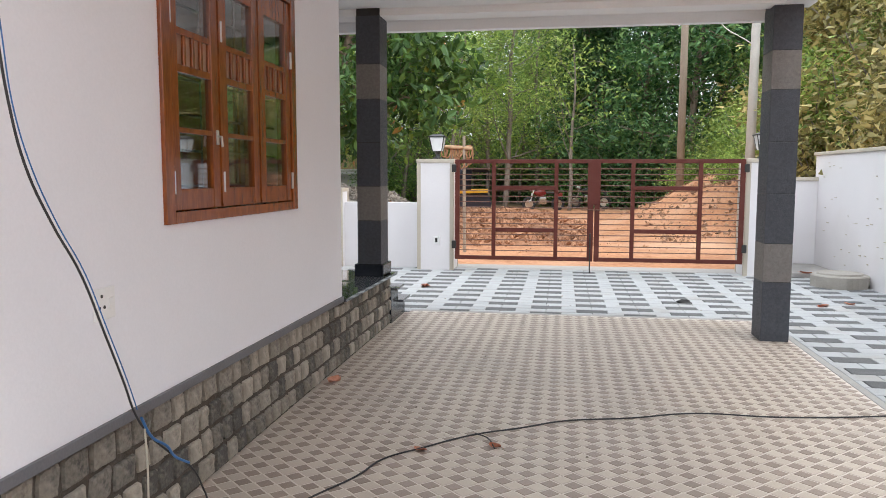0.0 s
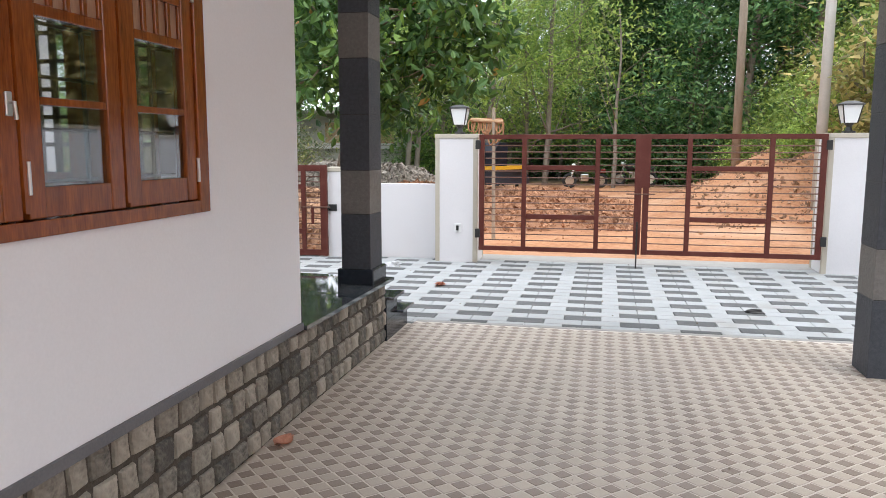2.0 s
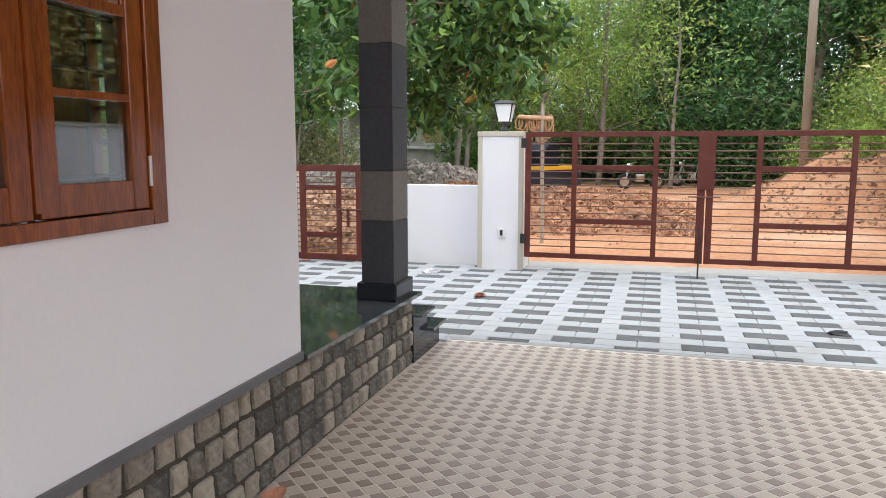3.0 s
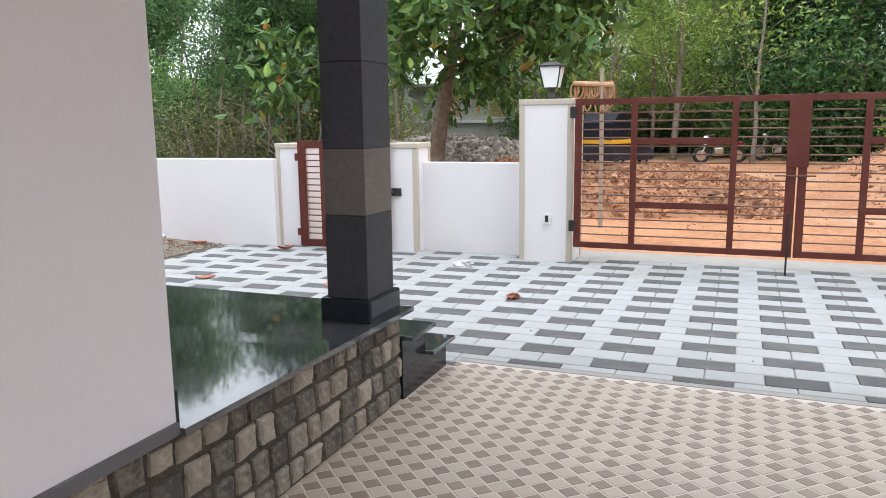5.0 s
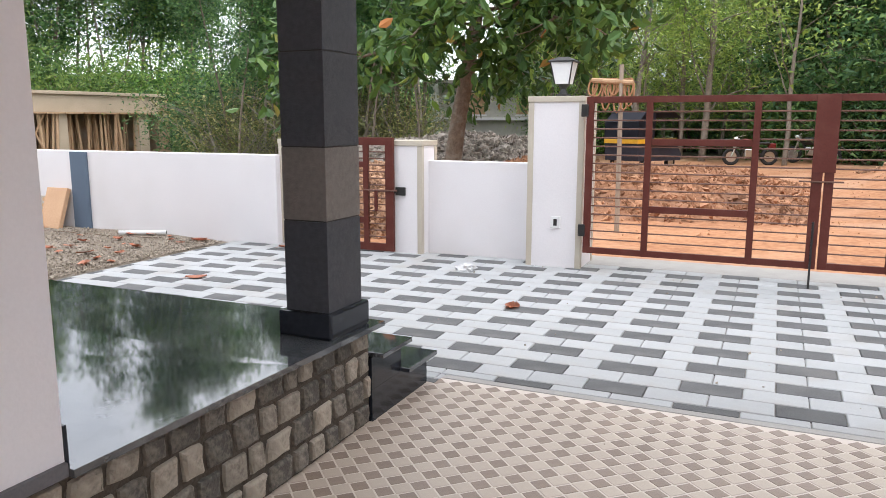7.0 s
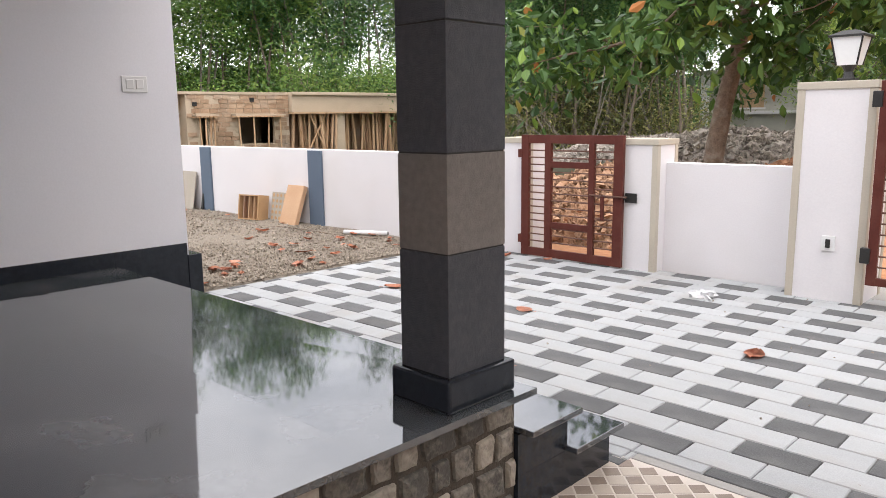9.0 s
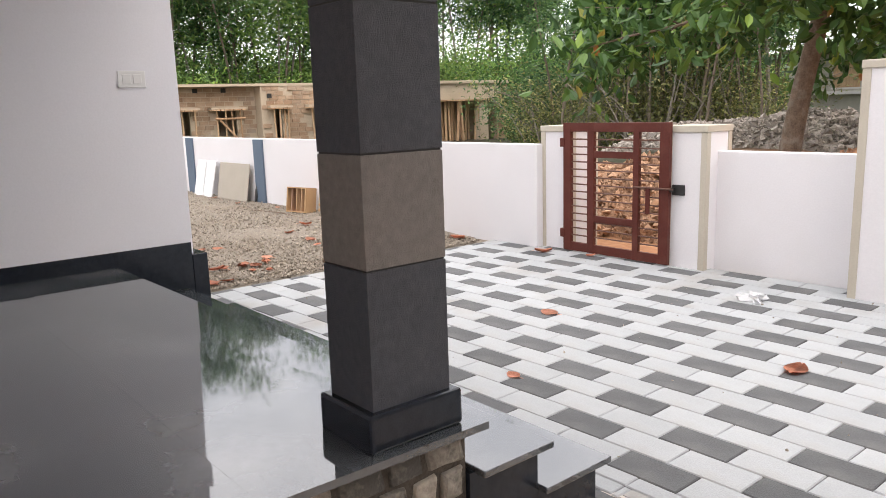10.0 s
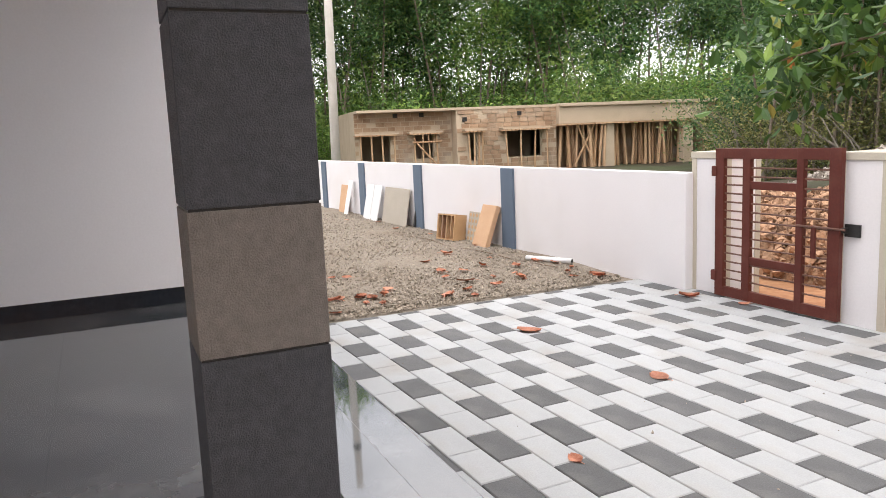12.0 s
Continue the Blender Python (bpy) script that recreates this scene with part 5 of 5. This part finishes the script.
leaning("white_panel", -13.12, 0.36, 0.66, 0.02, PLASTIC_W, "narrow white panel leaning on the wall", "panel", 13, 11.76)
leaning("dark_strip", -11.56, 0.05, 0.32, 0.03, BLACKMETAL, "short dark strip beside the pilaster", "strip", 10, 11.85)
leaning("white_panel", -14.7, 0.22, 0.7, 0.02, PLASTIC_W, "narrow white panel leaning on the wall", "panel", 13, 11.72)
leaning("pink_board", -15.2, 0.45, 0.58, 0.02, PLYW, "orange-pink board leaning on the far wall", "board", 10, 11.74)

pipe = thing("pvc_pipe", pose(-7.25, 11.72, 0.075, 0, 0, 28), "white plastic pipe lying on the gravel", "pipe")
pb = bmesh.new()
tube(pb, [(-0.30, 0, 0), (0.30, 0, 0)], 0.03, 14)
part("tube", pb, PLASTIC_W, pipe, smooth=True)
# black disc on the closed end, painted for the shade inside the pipe
part("bore", tube(bmesh.new(), [(0.2995, 0, 0), (0.302, 0, 0)], 0.024, 14), BLACKMETAL, pipe)
cable_curve("ground_cable", [(-10.6, 11.25, 0.05), (-9.8, 11.36, 0.055), (-9.2, 11.33, 0.045), (-8.5, 11.44, 0.055), (-7.6, 11.5, 0.045), (-6.9, 11.62, 0.045)], 0.007, BARK_RED, "thin brown hose lying along the gravel")

# round cement cover beside the east wall
cov = thing("manhole_cover", pose(3.86, 11.15, 0), "round pale cement inspection chamber", "manhole")
cb = bmesh.new()
tube(cb, [(0, 0, -0.03), (0, 0, 0.155), (0, 0, 0.17)], [0.36, 0.36, 0.345], 28)
part("ring", cb, CONCRETE, cov)
part("lid", tube(bmesh.new(), [(0, 0, 0.17), (0, 0, 0.195)], [0.29, 0.28], 24), CONCRETE, cov)


# ---------------------------------------------------------------- cables by the house wall
cable_curve("hanging_cable", [(-1.25, 1.90, 3.05), (-1.265, 1.96, 2.3), (-1.268, 2.02, 1.86), (-1.268, 2.05, 1.68), (-1.268, 2.095, 1.53), (-1.285, 2.21, 1.37), (-1.30, 2.356, 1.196),
                              (-1.28, 2.42, 1.02), (-1.268, 2.502, 0.825), (-1.268, 2.55, 0.72), (-1.268, 2.61, 0.636), (-1.265, 2.76, 0.50), (-1.262, 2.93, 0.365), (-1.25, 2.99, 0.25), (-1.20, 3.06, 0.03), (-1.12, 3.15, 0.009), (-1.10, 3.32, 0.010)],
            0.0038, CABLE, "black cable hanging in front of the house wall")
cable_curve("blue_wire", [(-1.258, 2.575, 0.69), (-1.26, 2.64, 0.60), (-1.252, 2.72, 0.54), (-1.262, 2.79, 0.475), (-1.25, 2.87, 0.42)],
            0.005, CABLE_BLUE, "blue wire bound round the black cable", "wire")
cable_curve("pale_wire", [(-1.262, 2.60, 0.645), (-1.272, 2.625, 0.5), (-1.27, 2.62, 0.3), (-1.265, 2.63, 0.12), (-1.25, 2.66, 0.006), (-1.2, 2.7, 0.006)], 0.0035, CABLE_PALE, "thin pale wire hanging to the floor", "wire")
cable_curve("second_cable", [(-1.256, 1.966, 2.3), (-1.259, 2.026, 1.86), (-1.26, 2.053, 1.68), (-1.259, 2.10, 1.54), (-1.276, 2.218, 1.372), (-1.292, 2.36, 1.205),
                              (-1.272, 2.427, 1.025), (-1.259, 2.508, 0.83), (-1.26, 2.556, 0.725)], 0.002, CABLE_BLUE, "thin dark blue wire beside the hanging cable", "wire")
cable_curve("floor_cable", [(-1.10, 3.32, 0.010), (-1.0, 3.55, 0.010), (-0.861, 3.82, 0.010), (-0.79, 4.05, 0.010), (-0.62, 4.24, 0.010), (-0.352, 4.50, 0.012), (-0.1, 4.66, 0.010), (0.152, 4.83, 0.010),
                            (0.55, 4.95, 0.010), (0.964, 5.10, 0.014), (1.45, 5.12, 0.010), (1.977, 5.21, 0.010), (2.6, 5.4, 0.012)], 0.005, CABLE, "black cable lying across the tiled floor")
cable_curve("loose_wire", [(-0.352, 4.51, 0.015), (-0.27, 4.43, 0.02), (-0.22, 4.30, 0.010)], 0.004, CABLE, "short loose wire end on the cable", "wire")


# ---------------------------------------------------------------- fallen leaves and litter
def dead_leaf(seed, size):
    rs = random.Random(seed)
    b = bmesh.new()
    n, rows = 7, []
    curl = rs.uniform(0.25, 0.6)
    for i in range(n):
        t = i / (n - 1)
        w = size * 0.27 * math.sin(math.pi * min(1, t * 0.93 + 0.04)) ** 0.8
        z = size * 0.25 * curl * (2 * t - 1) ** 2
        rows.append([b.verts.new((size * (t - 0.5), s * w, 0.004 + z + abs(s) * size * curl * 0.28)) for s in (-1, -0.5, 0, 0.5, 1)])
    for p, q in zip(rows, rows[1:]):
        for j in range(4):
            b.faces.new((p[j], p[j + 1], q[j + 1], q[j]))
    bmesh.ops.solidify(b, geom=b.faces[:], thickness=0.003)
    tube(b, [(size * 0.48, 0, size * 0.25 * curl), (size * 0.72, 0.01, 0.012)], 0.003, 5)
    return mesh_of(b, "fallen_leaf", LEAF_FALLEN, True)


LEAVES = [dead_leaf(s, 0.2) for s in range(5)]
lr = random.Random(9)


def drop_leaf(x, y, z, s=1.0, rz=None, label="curled orange-brown fallen leaf", flip=0):
    ob = new("fallen_leaf", LEAVES[lr.randrange(5)])
    ob.matrix_world = pose(x, y, z, lr.uniform(-12, 12), flip, lr.uniform(0, 360) if rz is None else rz)
    ob.scale = (s, s * 1.25, s * 0.7)
    return tagged(ob, label, "leaf", "fallen leaves")


for x, y, s in ((-1.69, 10.2, 0.95), (-3.47, 10.14, 0.75), (-4.85, 10.03, 1.0), (-5.10, 11.85, 0.9), (-4.6, 12.0, 0.5), (3.70, 12.0, 1.0), (3.10, 9.43, 0.9), (-2.74, 9.03, 0.5), (3.45, 9.6, 0.6)):
    drop_leaf(x, y, 0.07 if x > 3.6 else 0.006, s, label="curled orange-brown fallen leaf on the paving")
drop_leaf(-1.50, 5.47, 0.006, 0.7, label="curled red-brown leaf beside the plinth")
drop_leaf(-0.62, 4.22, 0.008, 0.45, label="small red-brown leaf on the tiles")
drop_leaf(-0.22, 4.33, 0.008, 0.4, label="small brown leaf on the tiles")
for i in range(38):
    x = -6.15 - abs(lr.gauss(0, 1.0))
    y = lr.uniform(9.0, 11.9) if lr.random() < 0.8 else lr.uniform(8.4, 9.4)
    drop_leaf(x, y, 0.03 + 0.03 * smooth_step(-6.2, -7.5, x), lr.uniform(0.45, 1.0), label="curled orange-brown fallen leaf on the gravel")
for i in range(12):
    drop_leaf(lr.uniform(-14, -6.5), 11.75 - abs(lr.gauss(0, 0.25)), 0.06, lr.uniform(0.4, 0.8), label="curled brown fallen leaf by the plot wall")

BAGFILM = glass_material("thin_plastic_film", (0.95, 0.95, 0.95))
BAGFILM.node_tree.nodes["Principled BSDF"].inputs["Transmission Weight"].default_value = 0.55
BAGFILM.node_tree.nodes["Principled BSDF"].inputs["IOR"].default_value = 1.15
BAGFILM.node_tree.nodes["Principled BSDF"].inputs["Roughness"].default_value = 0.2
bag = bmesh.new()
bmesh.ops.create_icosphere(bag, subdivisions=3, radius=0.11)
for v in bag.verts:
    d = 0.6 + 0.7 * noise.noise(v.co * 16) + 0.3 * noise.noise(v.co * 40)
    v.co = Vector((v.co.x * d * 1.5, v.co.y * d, max(-0.02, v.co.z * d * 0.75)))
bg_ob = part("plastic_bag", bag, BAGFILM)
bg_ob.location = (-2.60, 11.455, 0.02)
tagged(bg_ob, "crumpled thin white plastic bag on the paving", "bag")
clod = bmesh.new()
bmesh.ops.create_icosphere(clod, subdivisions=2, radius=0.09)
for v in clod.verts:
    d = 0.8 + 0.5 * noise.noise(v.co * 14)
    v.co = Vector((v.co.x * d * 1.3, v.co.y * d * 0.6, max(-0.01, v.co.z * d * 0.5)))
cl_ob = part("dark_clod", clod, BLACKMETAL)
cl_ob.location = (1.575, 9.42, 0.012)
tagged(cl_ob, "dark scrap lying on the pavers", "scrap")
crumbs = stones("paving_crumbs", 160, 72, lambda rs: (rs.uniform(-5.5, 3.5), rs.uniform(8.6, 12.0), 0.006), 0.008, PEBBLE, "small crumbs of grit on the paving", "grit")
stones("tile_crumbs", 60, 73, lambda rs: (rs.uniform(-1.4, 2.1), rs.uniform(2.5, 8.3), 0.005), 0.006, PEBBLE, "small crumbs of grit on the tiles", "grit")


# ---------------------------------------------------------------- plinth stones
def plinth_stone(w, h, rs):
    """A squarish dressed stone with uneven edges, standing out of the mortar along +x."""
    b = bmesh.new()
    n = 12
    out, mid = [], []
    ring = ((-0.93, -1), (-0.3, -1.0), (0.4, -1.0), (0.94, -1), (1, -0.9), (1.0, 0.1), (1, 0.88), (0.92, 1), (0.2, 1.0), (-0.45, 1.0), (-0.95, 0.97), (-1.0, 0.0))
    skew, twist = rs.uniform(-0.10, 0.10), rs.uniform(-0.06, 0.06)
    for c, s in ring:
        c, s = c + skew * s + rs.uniform(-0.05, 0.05), s + twist * c + rs.uniform(-0.05, 0.05)
        out.append(b.verts.new((0, c * w / 2, s * h / 2)))
        mid.append(b.verts.new((0.014 + rs.uniform(-0.003, 0.004), c * w / 2 - math.copysign(0.004, c), s * h / 2 - math.copysign(0.004, s))))
    top = [b.verts.new((0.022 + rs.uniform(-0.005, 0.005), m.co.y * 0.78, m.co.z * 0.78)) for m in mid]
    for i in range(n):
        j = (i + 1) % n
        b.faces.new((out[i], out[j], mid[j], mid[i]))
        b.faces.new((mid[i], mid[j], top[j], top[i]))
    b.faces.new(top)
    return mesh_of(b, "stone", STONE)


ps = random.Random(17)
zc = 0.004
for row, h in enumerate((0.118, 0.128, 0.130, 0.132)):
    y = 1.2 - ps.uniform(0, 0.1)
    while y < 7.60:
        w = ps.uniform(0.095, 0.175)
        if y + w > 7.652:
            w = 7.652 - y
        hh = h - ps.uniform(0.012, 0.026)
        low = 0.022 if row == 3 and y + w > 5.86 else 0.0
        if w > 0.05:
            piece("stone", plinth_stone(w - 0.017, hh - low, ps), plinth, -1.592, y + w / 2, zc + (h - low) / 2 + ps.uniform(-0.004, 0.004))
        y += w + 0.004
    zc += h + 0.004


# ---------------------------------------------------------------- pavers
def paver_mesh(w, d, mat):
    b = bmesh.new()
    c, h = 0.005, 0.006
    rings = [[b.verts.new((sx * (w / 2 - i), sy * (d / 2 - i), z)) for sx, sy in ((-1, -1), (1, -1), (1, 1), (-1, 1))] for i, z in ((0, -0.03), (0, h - c), (c, h))]
    for p, q in zip(rings, rings[1:]):
        for i in range(4):
            b.faces.new((p[i], p[(i + 1) % 4], q[(i + 1) % 4], q[i]))
    b.faces.new(rings[-1])
    return mesh_of(b, "paver", mat)


PL, PD = 0.3367, 0.1875
SKEW = 0.028  # the rows west of the steps run along the plot wall
cache = {}
far_parts = {True: ([], []), False: ([], [])}
pj = random.Random(23)


def lay(x0, x1, y0, y1, dark, near):
    """One paver cut to its place."""
    w, d = x1 - x0 - 0.005, y1 - y0 - 0.005
    if w < 0.02 or d < 0.02:
        return
    cx, cy, dz = (x0 + x1) / 2, (y0 + y1) / 2, pj.uniform(-0.0015, 0.0015)
    turn = SKEW if cx < -1.7 else 0.0
    cy += turn * (cx + 1.7)
    if near:
        key = (round(w, 3), round(d, 3), dark)
        if key not in cache:
            cache[key] = paver_mesh(w, d, PAVER_D if dark else PAVER_W)
        piece("paver", cache[key], paving, cx, cy, dz, turn + pj.uniform(-0.004, 0.004))
        return
    v, f = far_parts[dark]
    o = len(v)
    for i, z in ((0, -0.03), (0, 0.001), (0.005, 0.006)):
        v += [(cx + sx * (w / 2 - i) - turn * sy * (d / 2 - i), cy + sy * (d / 2 - i) + turn * sx * (w / 2 - i), z + dz) for sx, sy in ((-1, -1), (1, -1), (1, 1), (-1, 1))]
    for r in (0, 4):
        f += [(o + r + i, o + r + (i + 1) % 4, o + r + 4 + (i + 1) % 4, o + r + 4 + i) for i in range(4)]
    f.append((o + 8, o + 9, o + 10, o + 11))


def pave(xa, xb, ya, yb):
    for k in range(-80, 30):
        y0, y1 = 8.648 + k * PD - PD / 2, 8.648 + k * PD + PD / 2
        y0, y1 = max(y0, ya), min(y1, yb)
        if y1 - y0 < 0.02:
            continue
        off = -2.565 if k % 2 == 0 else -2.06
        for m in range(-14, 24):
            c = off + m * PL
            x0, x1 = max(c - PL / 2, xa), min(c + PL / 2, xb)
            if x1 - x0 < 0.02:
                continue
            near = -3.9 < c < 0.4 and 8.3 < y0 < 10.9
            lay(x0, x1, y0, y1, m % 3 == 0, near)


pave(-6.0, -1.52, 8.30, 8.46)
pave(-6.0, 3.36, 8.46, 12.30)
pave(3.36, 4.2, 8.46, 12.0)
pave(2.26, 4.2, -4.0, 8.46)
for dark, (v, f) in far_parts.items():
    ob = new("pavers_beyond", raw_mesh("pavers_beyond", v, f, PAVER_DS if dark else PAVER_WS))
    ob.parent = paving
    tagged(ob, "dark grey pavers" if dark else "pale grey pavers", kind="stuff")

# ---------------------------------------------------------------- diagonal floor tiles
S = 0.1125 / math.sqrt(2)
tile_cache = {}
tile_far = {True: ([], []), False: ([], [])}
q = math.sqrt(0.5)


def tile_mesh(dark):
    b = bmesh.new()
    r = S * 0.5 - (0.0062 if dark else 0.0026)
    rings = [[b.verts.new(((sx - sy) * (r - i) * q, (sx + sy) * (r - i) * q, z)) for sx, sy in ((-1, -1), (1, -1), (1, 1), (-1, 1))] for i, z in ((0, -0.004), (0, 0.0004), (0.0015, 0.0012))]
    for p, o in zip(rings, rings[1:]):
        for i in range(4):
            b.faces.new((p[i], p[(i + 1) % 4], o[(i + 1) % 4], o[i]))
    b.faces.new(rings[-1])
    return mesh_of(b, "tile", TILE_D if dark else TILE_L)


near_tiles = {True: tile_mesh(True), False: tile_mesh(False)}
count = 0
for i in range(-8, 90):
    for j in range(-6, 170):
        for dark in (True, False):
            cx = -1.516 + 0.1145 * (i + (0 if dark else 0.5))
            cy = 8.338 - 0.1085 * (j + (0 if dark else 0.5))
            if not (-1.60 < cx < 2.17 and -3.9 < cy < 8.37):
                continue
            if -1.57 < cx < -0.55 and 6.85 < cy < 8.34 and count < 296:
                piece("tile", near_tiles[dark], carport_bed, cx, cy, 0)
                count += 1
                continue
            v, f = tile_far[dark]
            o = len(v)
            r = S * 0.5 - (0.0062 if dark else 0.0026)
            for ins, z in ((0, 0.0003), (0.002, 0.002)):
                v += [(cx + (sx - sy) * (r - ins) * q * 1.018, cy + (sx + sy) * (r - ins) * q * 0.965, z) for sx, sy in ((-1, -1), (1, -1), (1, 1), (-1, 1))]
            f += [(o + k, o + (k + 1) % 4, o + 4 + (k + 1) % 4, o + 4 + k) for k in range(4)] + [(o + 4, o + 5, o + 6, o + 7)]
for dark, (v, f) in tile_far.items():
    ob = new("tiles_beyond", raw_mesh("tiles_beyond", v, f, TILE_D if dark else TILE_L))
    ob.parent = carport_bed
    tagged(ob, "brown diagonal floor tiles" if dark else "beige diagonal floor tiles", kind="stuff")
